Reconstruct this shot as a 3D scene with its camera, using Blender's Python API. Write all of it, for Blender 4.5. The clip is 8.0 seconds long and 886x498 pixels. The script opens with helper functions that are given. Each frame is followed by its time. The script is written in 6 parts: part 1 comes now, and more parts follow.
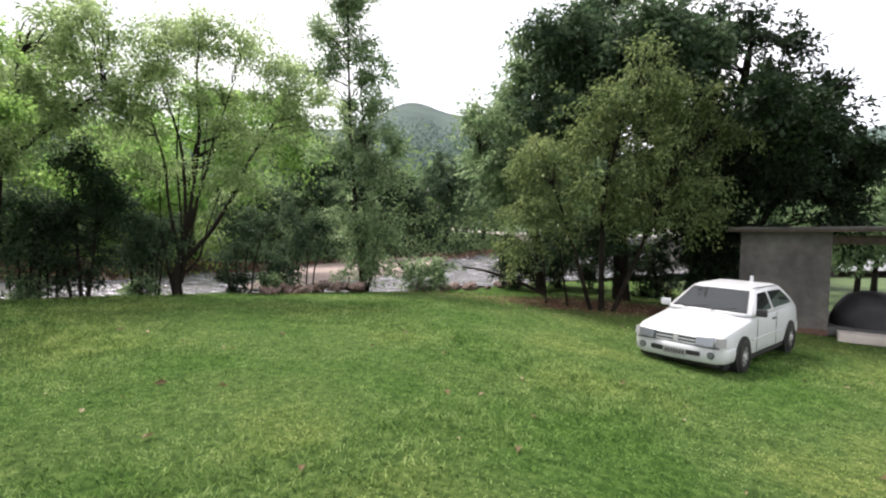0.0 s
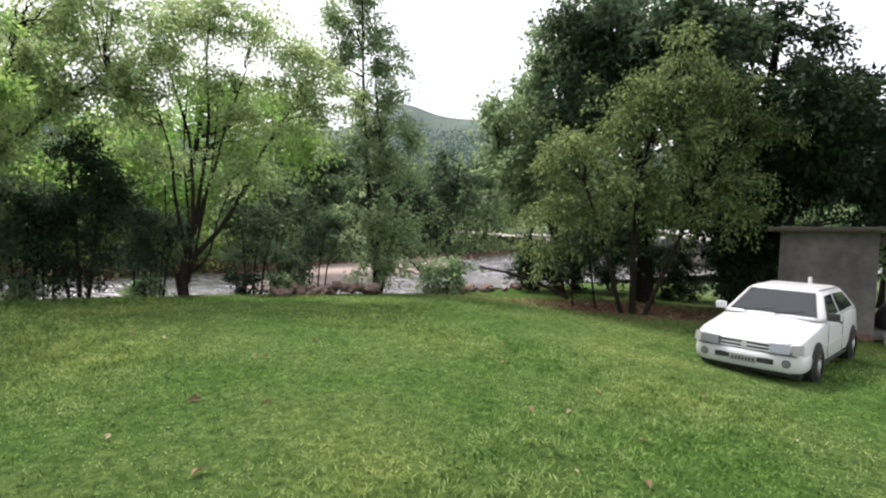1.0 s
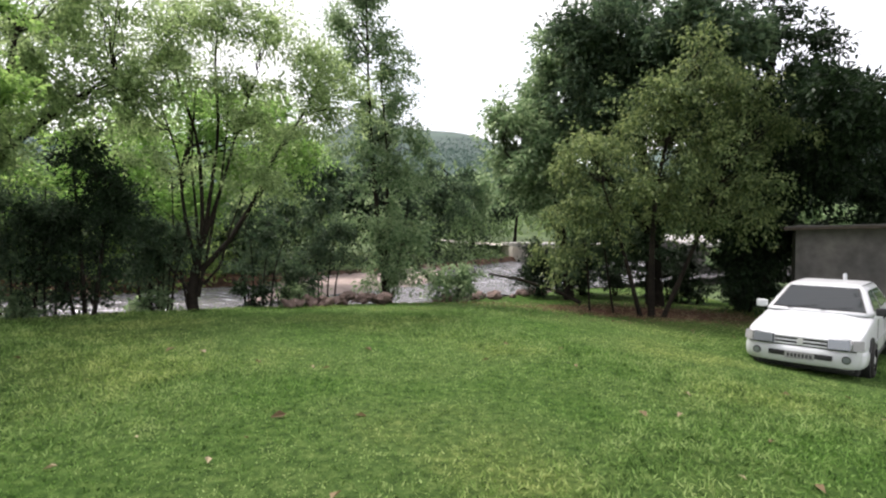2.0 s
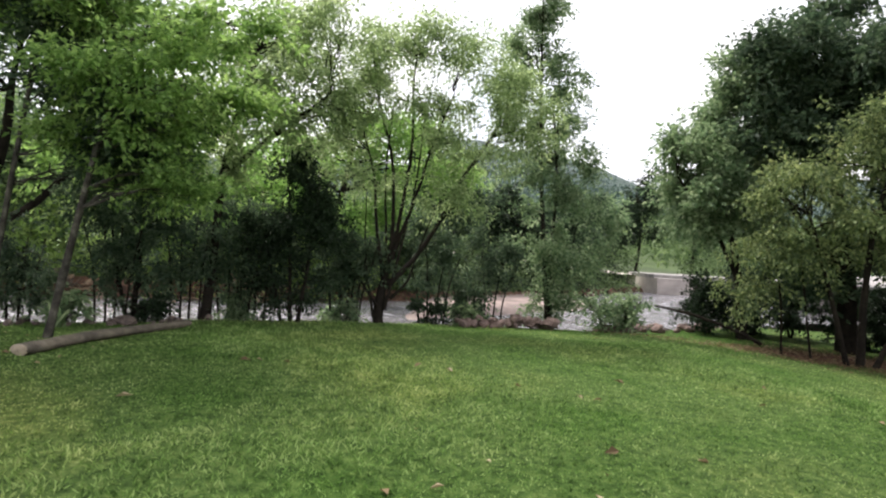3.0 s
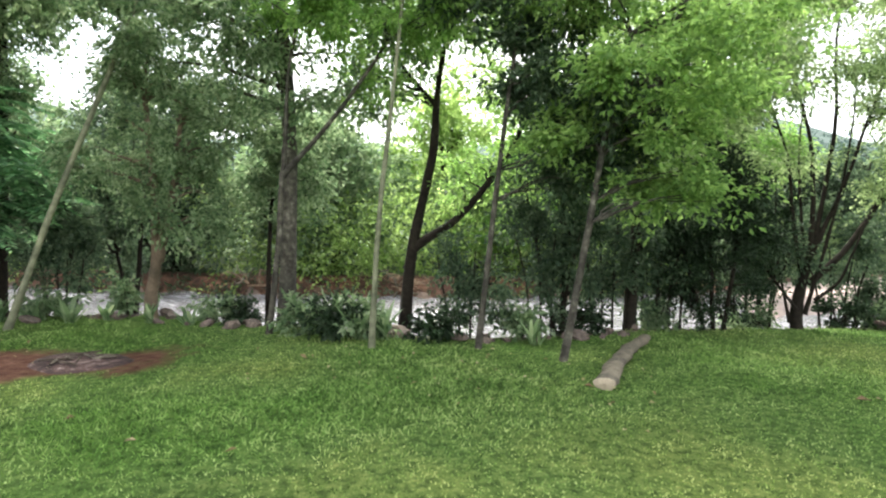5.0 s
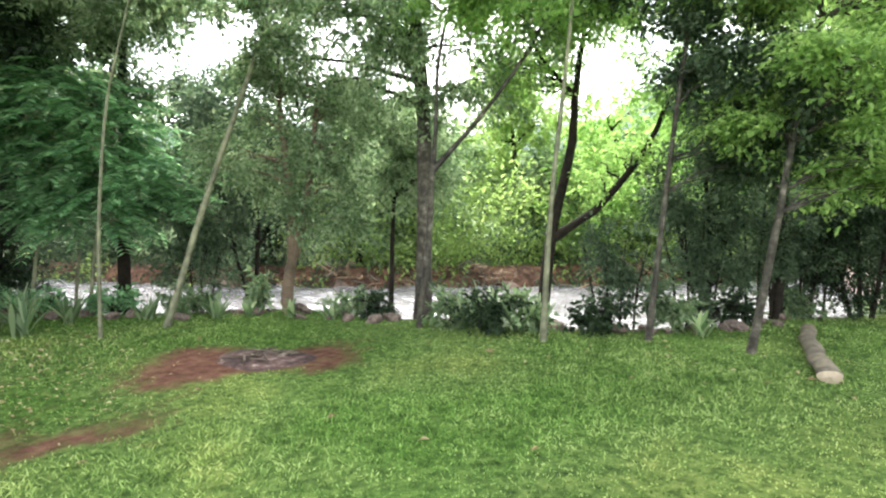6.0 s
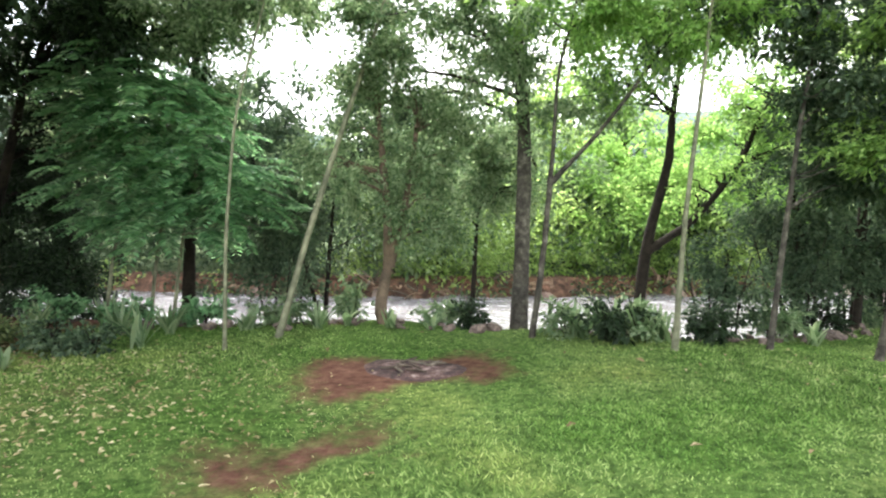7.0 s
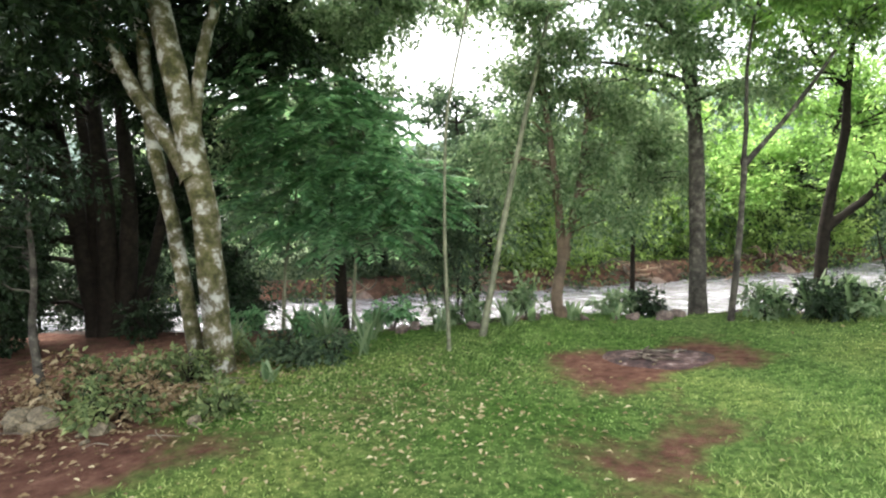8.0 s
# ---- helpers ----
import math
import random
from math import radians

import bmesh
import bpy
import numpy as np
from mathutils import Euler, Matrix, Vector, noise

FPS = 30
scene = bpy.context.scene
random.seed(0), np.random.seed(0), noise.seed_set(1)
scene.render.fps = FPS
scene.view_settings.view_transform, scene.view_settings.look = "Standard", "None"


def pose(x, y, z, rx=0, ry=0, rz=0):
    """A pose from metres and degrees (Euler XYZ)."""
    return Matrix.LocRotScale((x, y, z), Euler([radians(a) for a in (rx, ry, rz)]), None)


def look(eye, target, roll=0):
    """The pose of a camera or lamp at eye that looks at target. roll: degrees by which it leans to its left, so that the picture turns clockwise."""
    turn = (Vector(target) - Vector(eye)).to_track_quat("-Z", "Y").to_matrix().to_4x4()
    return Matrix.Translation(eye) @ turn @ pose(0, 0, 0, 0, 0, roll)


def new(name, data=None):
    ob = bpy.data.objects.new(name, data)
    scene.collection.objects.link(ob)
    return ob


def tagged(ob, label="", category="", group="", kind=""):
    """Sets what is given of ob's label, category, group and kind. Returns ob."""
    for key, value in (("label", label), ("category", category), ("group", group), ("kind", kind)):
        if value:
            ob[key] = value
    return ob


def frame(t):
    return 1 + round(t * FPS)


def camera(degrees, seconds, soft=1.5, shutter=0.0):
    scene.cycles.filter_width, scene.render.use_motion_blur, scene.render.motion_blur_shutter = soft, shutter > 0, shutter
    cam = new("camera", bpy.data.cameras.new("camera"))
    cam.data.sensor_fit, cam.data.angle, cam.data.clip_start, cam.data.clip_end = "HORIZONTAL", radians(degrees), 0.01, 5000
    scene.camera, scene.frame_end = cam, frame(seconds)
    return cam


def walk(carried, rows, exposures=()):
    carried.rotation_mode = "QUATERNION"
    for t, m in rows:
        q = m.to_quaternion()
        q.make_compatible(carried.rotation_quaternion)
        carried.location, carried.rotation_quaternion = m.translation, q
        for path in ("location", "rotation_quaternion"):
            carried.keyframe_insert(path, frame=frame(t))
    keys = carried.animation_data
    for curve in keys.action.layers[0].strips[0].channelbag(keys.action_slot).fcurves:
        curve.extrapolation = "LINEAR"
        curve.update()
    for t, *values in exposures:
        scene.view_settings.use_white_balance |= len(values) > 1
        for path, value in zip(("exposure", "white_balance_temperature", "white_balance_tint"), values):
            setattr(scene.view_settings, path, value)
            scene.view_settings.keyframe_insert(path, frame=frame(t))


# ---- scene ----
cam = camera(76.5, 8.0, soft=2.2, shutter=0.0)
PATH = [
    (0.0, (1.738, -0.648, 2.117), (1.758, 4.345, 1.817), 1.20),
    (0.5, (1.283, -0.159, 2.047), (1.371, 4.834, 1.784), 1.60),
    (1.0, (0.808, 0.264, 1.961), (0.930, 5.254, 1.683), 1.50),
    (1.2, (0.649, 0.366, 1.947), (0.791, 5.354, 1.630), 1.80),
    (2.3, (-0.821, 0.819, 1.725), (-0.401, 5.801, 1.622), -0.00),
    (2.5, (-1.129, 0.882, 1.712), (-0.854, 5.874, 1.642), 0.10),
    (3.0, (-2.512, 0.941, 1.725), (-2.974, 5.921, 1.725), 3.30),
    (3.5, (-3.995, 1.582, 1.714), (-5.128, 6.449, 1.699), 5.60),
    (4.0, (-5.274, 1.704, 1.752), (-6.671, 6.504, 1.702), 1.90),
    (4.5, (-6.486, 1.494, 1.869), (-8.034, 6.247, 1.717), 0.30),
    (5.0, (-7.728, 0.803, 2.004), (-9.561, 5.450, 1.772), 0.40),
    (5.2, (-8.225, 0.499, 2.026), (-10.133, 5.116, 1.781), 0.50),
    (6.3, (-10.488, -0.312, 2.154), (-12.491, 4.254, 1.784), -0.86),
    (6.5, (-10.996, -0.575, 2.168), (-12.820, 4.069, 1.843), 0.09),
    (7.0, (-12.416, -1.232, 2.172), (-14.054, 3.485, 1.905), 0.08),
    (7.5, (-13.915, -1.831, 2.218), (-15.422, 2.930, 1.959), -1.24),
    (8.0, (-15.533, -2.355, 2.270), (-17.260, 2.327, 1.963), -3.64),
]
walk(cam, [(t, look(eye, target, roll)) for t, eye, target, roll in PATH],
     exposures=[(0.0, 0.27, 6500, 16), (2.4, 0.15, 6500, 17), (3.5, 0.18, 6500, 15), (4.0, 0.34, 6500, 13), (4.5, 0.76, 6500, 11), (5.2, 1.34, 6500, 9), (6.3, 1.66, 6500, 10), (8.0, 1.5, 6500, 11)])

# ---- sky and sun ----
world = bpy.data.worlds.new("overcast_sky")
scene.world = world
world.use_nodes = True
wn, wl = world.node_tree.nodes, world.node_tree.links
wn.clear()
sky = wn.new("ShaderNodeTexSky")
sky.sky_type = "NISHITA"
sky.sun_disc = False
sky.sun_elevation, sky.sun_rotation = radians(58), radians(-47)
sky_bg = wn.new("ShaderNodeBackground")
sky_bg.inputs[1].default_value = 0.1
wl.new(sky.outputs[0], sky_bg.inputs[0])
cloud_noise = wn.new("ShaderNodeTexNoise")
cloud_noise.inputs["Scale"].default_value, cloud_noise.inputs["Detail"].default_value = 2.6, 6
cloud_co = wn.new("ShaderNodeTexCoord")
wl.new(cloud_co.outputs["Generated"], cloud_noise.inputs["Vector"])
cloud_ramp = wn.new("ShaderNodeValToRGB")
cloud_ramp.color_ramp.elements[0].position, cloud_ramp.color_ramp.elements[0].color = 0.3, (0.80, 0.86, 0.95, 1)
cloud_ramp.color_ramp.elements[1].position, cloud_ramp.color_ramp.elements[1].color = 0.55, (1.0, 1.0, 1.0, 1)
wl.new(cloud_noise.outputs["Fac"], cloud_ramp.inputs[0])
cloud_bg = wn.new("ShaderNodeBackground")
cloud_bg.inputs[1].default_value = 1.5
wl.new(cloud_ramp.outputs[0], cloud_bg.inputs[0])
sky_mix = wn.new("ShaderNodeMixShader")
sky_mix.inputs[0].default_value = 0.9
wl.new(sky_bg.outputs[0], sky_mix.inputs[1])
wl.new(cloud_bg.outputs[0], sky_mix.inputs[2])
sky_out = wn.new("ShaderNodeOutputWorld")
wl.new(sky_mix.outputs[0], sky_out.inputs[0])

sun = new("sun", bpy.data.lights.new("sun", "SUN"))
sun.data.energy, sun.data.angle, sun.data.color = 4.8, radians(14), (1.0, 0.96, 0.88)
sun.matrix_world = look((-10.2, 9.5, 22.5), (0, 0, 0))


# ---- materials ----
def shader(name):
    m = bpy.data.materials.new(name)
    m.use_nodes = True
    n = m.node_tree.nodes
    return m, n, m.node_tree.links, n["Principled BSDF"]


def ramp_of(n, l, source, stops):
    r = n.new("ShaderNodeValToRGB")
    e = r.color_ramp.elements
    while len(e) < len(stops):
        e.new(0.5)
    for q, (pos, col) in zip(e, stops):
        q.position, q.color = pos, (*col, 1)
    l.new(source, r.inputs[0])
    return r


def noise_of(n, l, scale, detail=5, rough=0.6, space="Object"):
    co = n.new("ShaderNodeTexCoord")
    t = n.new("ShaderNodeTexNoise")
    t.inputs["Scale"].default_value, t.inputs["Detail"].default_value, t.inputs["Roughness"].default_value = scale, detail, rough
    l.new(co.outputs[space], t.inputs["Vector"])
    return t


def surface(name, stops, scale=3.0, rough=0.8, bump=0.3, bump_scale=40.0, metal=0.0, detail=6, space="Object", coarse=None, spec=0.4):
    """A mottled surface: colour by noise at one scale, dulled at a second, with fine relief."""
    m, n, l, b = shader(name)
    t = noise_of(n, l, scale, detail, 0.65, space)
    r = ramp_of(n, l, t.outputs["Fac"], stops)
    out = r.outputs[0]
    if coarse:
        t2 = noise_of(n, l, coarse, 3, 0.5, space)
        r2 = ramp_of(n, l, t2.outputs["Fac"], [(0.35, (0.62, 0.62, 0.62)), (0.65, (1.15, 1.12, 1.08))])
        mx = n.new("ShaderNodeMix")
        mx.data_type, mx.blend_type = "RGBA", "MULTIPLY"
        mx.inputs[0].default_value = 1.0
        l.new(out, mx.inputs[6])
        l.new(r2.outputs[0], mx.inputs[7])
        out = mx.outputs[2]
    l.new(out, b.inputs["Base Color"])
    b.inputs["Roughness"].default_value, b.inputs["Metallic"].default_value = rough, metal
    b.inputs["Specular IOR Level"].default_value = spec
    if bump:
        t3 = noise_of(n, l, bump_scale, 6, 0.6, space)
        bm_ = n.new("ShaderNodeBump")
        bm_.inputs["Strength"].default_value, bm_.inputs["Distance"].default_value = bump, 0.02
        l.new(t3.outputs["Fac"], bm_.inputs["Height"])
        l.new(bm_.outputs[0], b.inputs["Normal"])
    return m


def leafy(name, dark, mid, light, through_share=0.35, rough=0.5, patch=0.7):
    """Leaves: every blade its own shade of green, some light let through."""
    m, n, l, b = shader(name)
    g = n.new("ShaderNodeNewGeometry")
    t = noise_of(n, l, patch, 3, 0.6)
    ad = n.new("ShaderNodeMath")
    ad.operation = "MULTIPLY_ADD"
    l.new(g.outputs["Random Per Island"], ad.inputs[0])
    ad.inputs[1].default_value = 0.55
    sc = n.new("ShaderNodeMath")
    sc.operation = "MULTIPLY"
    sc.inputs[1].default_value = 0.5
    l.new(t.outputs["Fac"], sc.inputs[0])
    l.new(sc.outputs[0], ad.inputs[2])
    r = ramp_of(n, l, ad.outputs[0], [(0.12, dark), (0.5, mid), (0.88, light)])
    l.new(r.outputs[0], b.inputs["Base Color"])
    b.inputs["Roughness"].default_value = rough
    b.inputs["Specular IOR Level"].default_value = 0.2
    tr = n.new("ShaderNodeBsdfTranslucent")
    gain = n.new("ShaderNodeMix")
    gain.data_type, gain.blend_type = "RGBA", "MULTIPLY"
    gain.inputs[0].default_value, gain.inputs[7].default_value = 1.0, (1.8, 1.7, 1.55, 1)
    l.new(r.outputs[0], gain.inputs[6])
    l.new(gain.outputs[2], tr.inputs[0])
    mix = n.new("ShaderNodeMixShader")
    mix.inputs[0].default_value = through_share
    l.new(b.outputs[0], mix.inputs[1])
    l.new(tr.outputs[0], mix.inputs[2])
    l.new(mix.outputs[0], n["Material Output"].inputs[0])
    return m


M = {}
M["leaf_mid"] = leafy("leaf_mid_green", (0.037, 0.081, 0.040), (0.128, 0.201, 0.103), (0.295, 0.375, 0.234), 0.55)
# darkened leaf copies: the understorey's shade is put into their colour
M["leaf_shade"] = leafy("leaf_painted_shade", (0.017, 0.036, 0.022), (0.047, 0.083, 0.045), (0.114, 0.161, 0.094), 0.42)
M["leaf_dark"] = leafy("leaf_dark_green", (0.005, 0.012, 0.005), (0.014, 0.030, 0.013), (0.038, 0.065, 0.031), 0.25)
M["leaf_bright"] = leafy("leaf_bright_green", (0.069, 0.135, 0.040), (0.176, 0.317, 0.088), (0.340, 0.493, 0.174), 0.58)
M["leaf_olive"] = leafy("leaf_olive", (0.034, 0.058, 0.025), (0.106, 0.155, 0.063), (0.281, 0.340, 0.149), 0.42)
M["leaf_blue"] = leafy("leaf_blue_green", (0.04, 0.105, 0.05), (0.115, 0.255, 0.115), (0.29, 0.48, 0.26), 0.5)
M["leaf_far"] = leafy("leaf_far_green", (0.048, 0.078, 0.038), (0.092, 0.148, 0.065), (0.168, 0.238, 0.104), 0.5, patch=0.12)
# brightened leaf copy: sunlight on the far bank is put into its colour
M["leaf_sun"] = leafy("leaf_painted_sun", (0.085, 0.145, 0.042), (0.205, 0.315, 0.1), (0.36, 0.48, 0.19), 0.62, patch=0.5)
M["leaf_airy"] = leafy("leaf_airy_green", (0.056, 0.095, 0.046), (0.185, 0.265, 0.12), (0.38, 0.475, 0.26), 0.6)
# bluish tint: distance haze is painted into the hill leaves
M["leaf_hill"] = leafy("leaf_hill_haze", (0.036, 0.066, 0.062), (0.062, 0.100, 0.090), (0.100, 0.148, 0.126), 0.3, patch=0.02)
M["leaf_dry"] = leafy("dry_leaf", (0.072, 0.044, 0.024), (0.192, 0.140, 0.076), (0.368, 0.320, 0.208), 0.1, 0.7)
M["leaf_straw"] = leafy("straw_leaf", (0.12, 0.09, 0.045), (0.27, 0.23, 0.12), (0.46, 0.42, 0.27), 0.1, 0.7)
M["leaf_fresh"] = leafy("leaf_fresh_green", (0.050, 0.100, 0.030), (0.150, 0.262, 0.076), (0.315, 0.455, 0.155), 0.55)
M["bark_dark"] = surface("bark_dark", [(0.3, (0.008, 0.007, 0.0055)), (0.7, (0.030, 0.025, 0.019))], 9, 0.95, 0.7, 30, coarse=1.2, spec=0.15)
M["bark_grey"] = surface("bark_grey", [(0.40, (0.026, 0.023, 0.018)), (0.58, (0.085, 0.080, 0.064)), (0.72, (0.22, 0.215, 0.18))], 7, 0.9, 0.6, 30, coarse=1.5)
M["bark_pale"] = surface("bark_pale_green", [(0.3, (0.09, 0.10, 0.06)), (0.7, (0.21, 0.22, 0.145))], 8, 0.8, 0.4, 40, coarse=2.0)
M["bark_brown"] = surface("bark_red_brown", [(0.3, (0.075, 0.055, 0.038)), (0.7, (0.20, 0.15, 0.105))], 8, 0.9, 0.6, 35, coarse=1.5)
M["lichen_bark"] = surface("lichen_bark", [(0.37, (0.030, 0.034, 0.010)), (0.46, (0.085, 0.085, 0.030)), (0.53, (0.15, 0.135, 0.095)), (0.575, (0.36, 0.37, 0.33)), (0.75, (0.54, 0.55, 0.50))], 5.0, 0.9, 0.9, 40, coarse=1.3, detail=9)
M["root_pale"] = surface("washed_root", [(0.3, (0.16, 0.105, 0.07)), (0.7, (0.38, 0.28, 0.20))], 8, 0.9, 0.5, 35, coarse=1.5)
M["log_wood"] = surface("weathered_wood", [(0.3, (0.065, 0.055, 0.042)), (0.7, (0.22, 0.195, 0.15))], 6, 0.85, 0.5, 50, coarse=2.0)
M["cut_wood"] = surface("sawn_end", [(0.3, (0.22, 0.18, 0.13)), (0.7, (0.42, 0.36, 0.27))], 14, 0.85, 0.4, 60)
M["rock"] = surface("river_rock", [(0.3, (0.06, 0.047, 0.040)), (0.7, (0.21, 0.165, 0.145))], 4, 0.85, 0.6, 25, coarse=1.1)
M["rock_tan"] = surface("mossy_tan_rock", [(0.3, (0.075, 0.067, 0.042)), (0.7, (0.25, 0.215, 0.15))], 5, 0.9, 0.6, 25, coarse=1.4)
M["rock_red"] = surface("reddish_rock", [(0.3, (0.11, 0.075, 0.066)), (0.7, (0.29, 0.21, 0.185))], 4, 0.85, 0.6, 25, coarse=1.1)
M["red_earth"] = surface("red_earth_bank", [(0.32, (0.028, 0.017, 0.012)), (0.5, (0.11, 0.058, 0.038)), (0.7, (0.27, 0.15, 0.105))], 4, 0.95, 0.9, 12, coarse=0.9)
M["concrete"] = surface("grey_concrete", [(0.3, (0.30, 0.29, 0.28)), (0.7, (0.46, 0.45, 0.44))], 2.2, 0.85, 0.3, 60, coarse=0.8)
M["concrete_pale"] = surface("pale_concrete", [(0.3, (0.46, 0.41, 0.385)), (0.7, (0.62, 0.575, 0.545))], 1.2, 0.8, 0.2, 30, coarse=0.3)
M["concrete_dark"] = surface("stained_concrete", [(0.3, (0.06, 0.06, 0.06)), (0.7, (0.15, 0.15, 0.15))], 2.0, 0.9, 0.3, 30)
M["plaster"] = surface("grey_plaster", [(0.3, (0.085, 0.081, 0.078)), (0.7, (0.165, 0.158, 0.152))], 3.0, 0.9, 0.25, 60, coarse=0.9)
M["brick_red"] = surface("brick_dado", [(0.3, (0.11, 0.065, 0.05)), (0.7, (0.20, 0.125, 0.095))], 8, 0.9, 0.4, 60)
M["roof_sheet"] = surface("fibre_cement_roof", [(0.3, (0.05, 0.047, 0.045)), (0.7, (0.11, 0.105, 0.10))], 4, 0.85, 0.3, 40)
M["timber_dark"] = surface("dark_timber", [(0.3, (0.03, 0.022, 0.016)), (0.7, (0.085, 0.065, 0.05))], 9, 0.85, 0.4, 50)
M["tarp_black"] = surface("black_tarpaulin", [(0.3, (0.012, 0.012, 0.014)), (0.7, (0.03, 0.03, 0.033))], 3, 0.6, 0.5, 12)
M["car_paint"] = surface("white_car_paint", [(0.3, (0.52, 0.535, 0.555)), (0.7, (0.60, 0.615, 0.635))], 1.2, 0.32, 0.0)
M["car_paint"].node_tree.nodes["Principled BSDF"].inputs["Coat Weight"].default_value = 0.2
M["rubber"] = surface("tyre_rubber", [(0.3, (0.014, 0.014, 0.014)), (0.7, (0.035, 0.033, 0.03))], 20, 0.85, 0.3, 90)
M["trim_black"] = surface("black_trim", [(0.3, (0.014, 0.014, 0.015)), (0.7, (0.028, 0.028, 0.03))], 20, 0.55, 0.1, 90)
M["steel"] = surface("dull_steel", [(0.3, (0.5, 0.5, 0.5)), (0.7, (0.65, 0.65, 0.64))], 12, 0.42, 0.1, 90, metal=0.25)
M["plate_grey"] = surface("plate_grey", [(0.3, (0.24, 0.24, 0.24)), (0.7, (0.31, 0.31, 0.31))], 12, 0.5, 0.0)
M["ash"] = surface("ash_and_char", [(0.42, (0.022, 0.013, 0.013)), (0.57, (0.075, 0.042, 0.038)), (0.70, (0.26, 0.21, 0.195))], 6, 0.95, 0.8, 40)
# hill ground carries the same distance haze in its base colour
M["haze_hill"] = surface("haze_tinted_hillside", [(0.3, (0.034, 0.064, 0.058)), (0.5, (0.060, 0.100, 0.086)), (0.72, (0.10, 0.148, 0.122))], 0.035, 0.95, 0.9, 0.12, coarse=0.006, detail=9)

glass_m, gn, gl, gb = shader("car_glass")
gb.inputs["Base Color"].default_value = (0.02, 0.024, 0.025, 1)
gb.inputs["Roughness"].default_value = 0.04
gb.inputs["Specular IOR Level"].default_value = 0.5
gb.inputs["IOR"].default_value = 1.5
M["glass"] = glass_m
lamp_m, gn, gl, gb = shader("lamp_glass")
gb.inputs["Base Color"].default_value = (0.22, 0.24, 0.26, 1)
gb.inputs["Roughness"].default_value, gb.inputs["Metallic"].default_value = 0.12, 0.35
M["lamp"] = lamp_m


def lawn_material():
    """Turf: patches of deep and of yellowed green, with red earth showing where it is trodden off."""
    m, n, l, b = shader("lawn_turf")
    fine = noise_of(n, l, 9.0, 8, 0.75)
    green = ramp_of(n, l, fine.outputs["Fac"], [(0.34, (0.021, 0.043, 0.012)), (0.5, (0.073, 0.129, 0.033)), (0.68, (0.175, 0.24, 0.076))])
    patch = noise_of(n, l, 0.33, 4, 0.55)
    tint = ramp_of(n, l, patch.outputs["Fac"], [(0.36, (0.72, 0.86, 0.66)), (0.52, (1.0, 1.0, 1.0)), (0.66, (1.55, 1.28, 1.3))])
    mx = n.new("ShaderNodeMix")
    mx.data_type, mx.blend_type = "RGBA", "MULTIPLY"
    mx.inputs[0].default_value = 1.0
    l.new(green.outputs[0], mx.inputs[6])
    l.new(tint.outputs[0], mx.inputs[7])
    att = n.new("ShaderNodeAttribute")
    att.attribute_name = "bare"
    spot = noise_of(n, l, 2.4, 6, 0.7)
    ad = n.new("ShaderNodeMath")
    ad.operation = "ADD"
    l.new(att.outputs["Fac"], ad.inputs[0])
    sb = n.new("ShaderNodeMath")
    sb.operation = "MULTIPLY_ADD"
    sb.inputs[1].default_value, sb.inputs[2].default_value = 1.1, -0.55
    l.new(spot.outputs["Fac"], sb.inputs[0])
    l.new(sb.outputs[0], ad.inputs[1])
    cut = ramp_of(n, l, ad.outputs[0], [(0.34, (0, 0, 0)), (0.72, (1, 1, 1))])
    soil_n = noise_of(n, l, 5.0, 7, 0.7)
    soil = ramp_of(n, l, soil_n.outputs["Fac"], [(0.3, (0.05, 0.024, 0.017)), (0.55, (0.13, 0.066, 0.048)), (0.75, (0.24, 0.145, 0.105))])
    fin = n.new("ShaderNodeMix")
    fin.data_type = "RGBA"
    l.new(cut.outputs[0], fin.inputs[0])
    l.new(mx.outputs[2], fin.inputs[6])
    l.new(soil.outputs[0], fin.inputs[7])
    l.new(fin.outputs[2], b.inputs["Base Color"])
    b.inputs["Roughness"].default_value, b.inputs["Specular IOR Level"].default_value = 0.9, 0.06
    rel = noise_of(n, l, 28.0, 6, 0.8)
    bp = n.new("ShaderNodeBump")
    bp.inputs["Strength"].default_value, bp.inputs["Distance"].default_value = 0.9, 0.05
    l.new(rel.outputs["Fac"], bp.inputs["Height"])
    l.new(bp.outputs[0], b.inputs["Normal"])
    return m


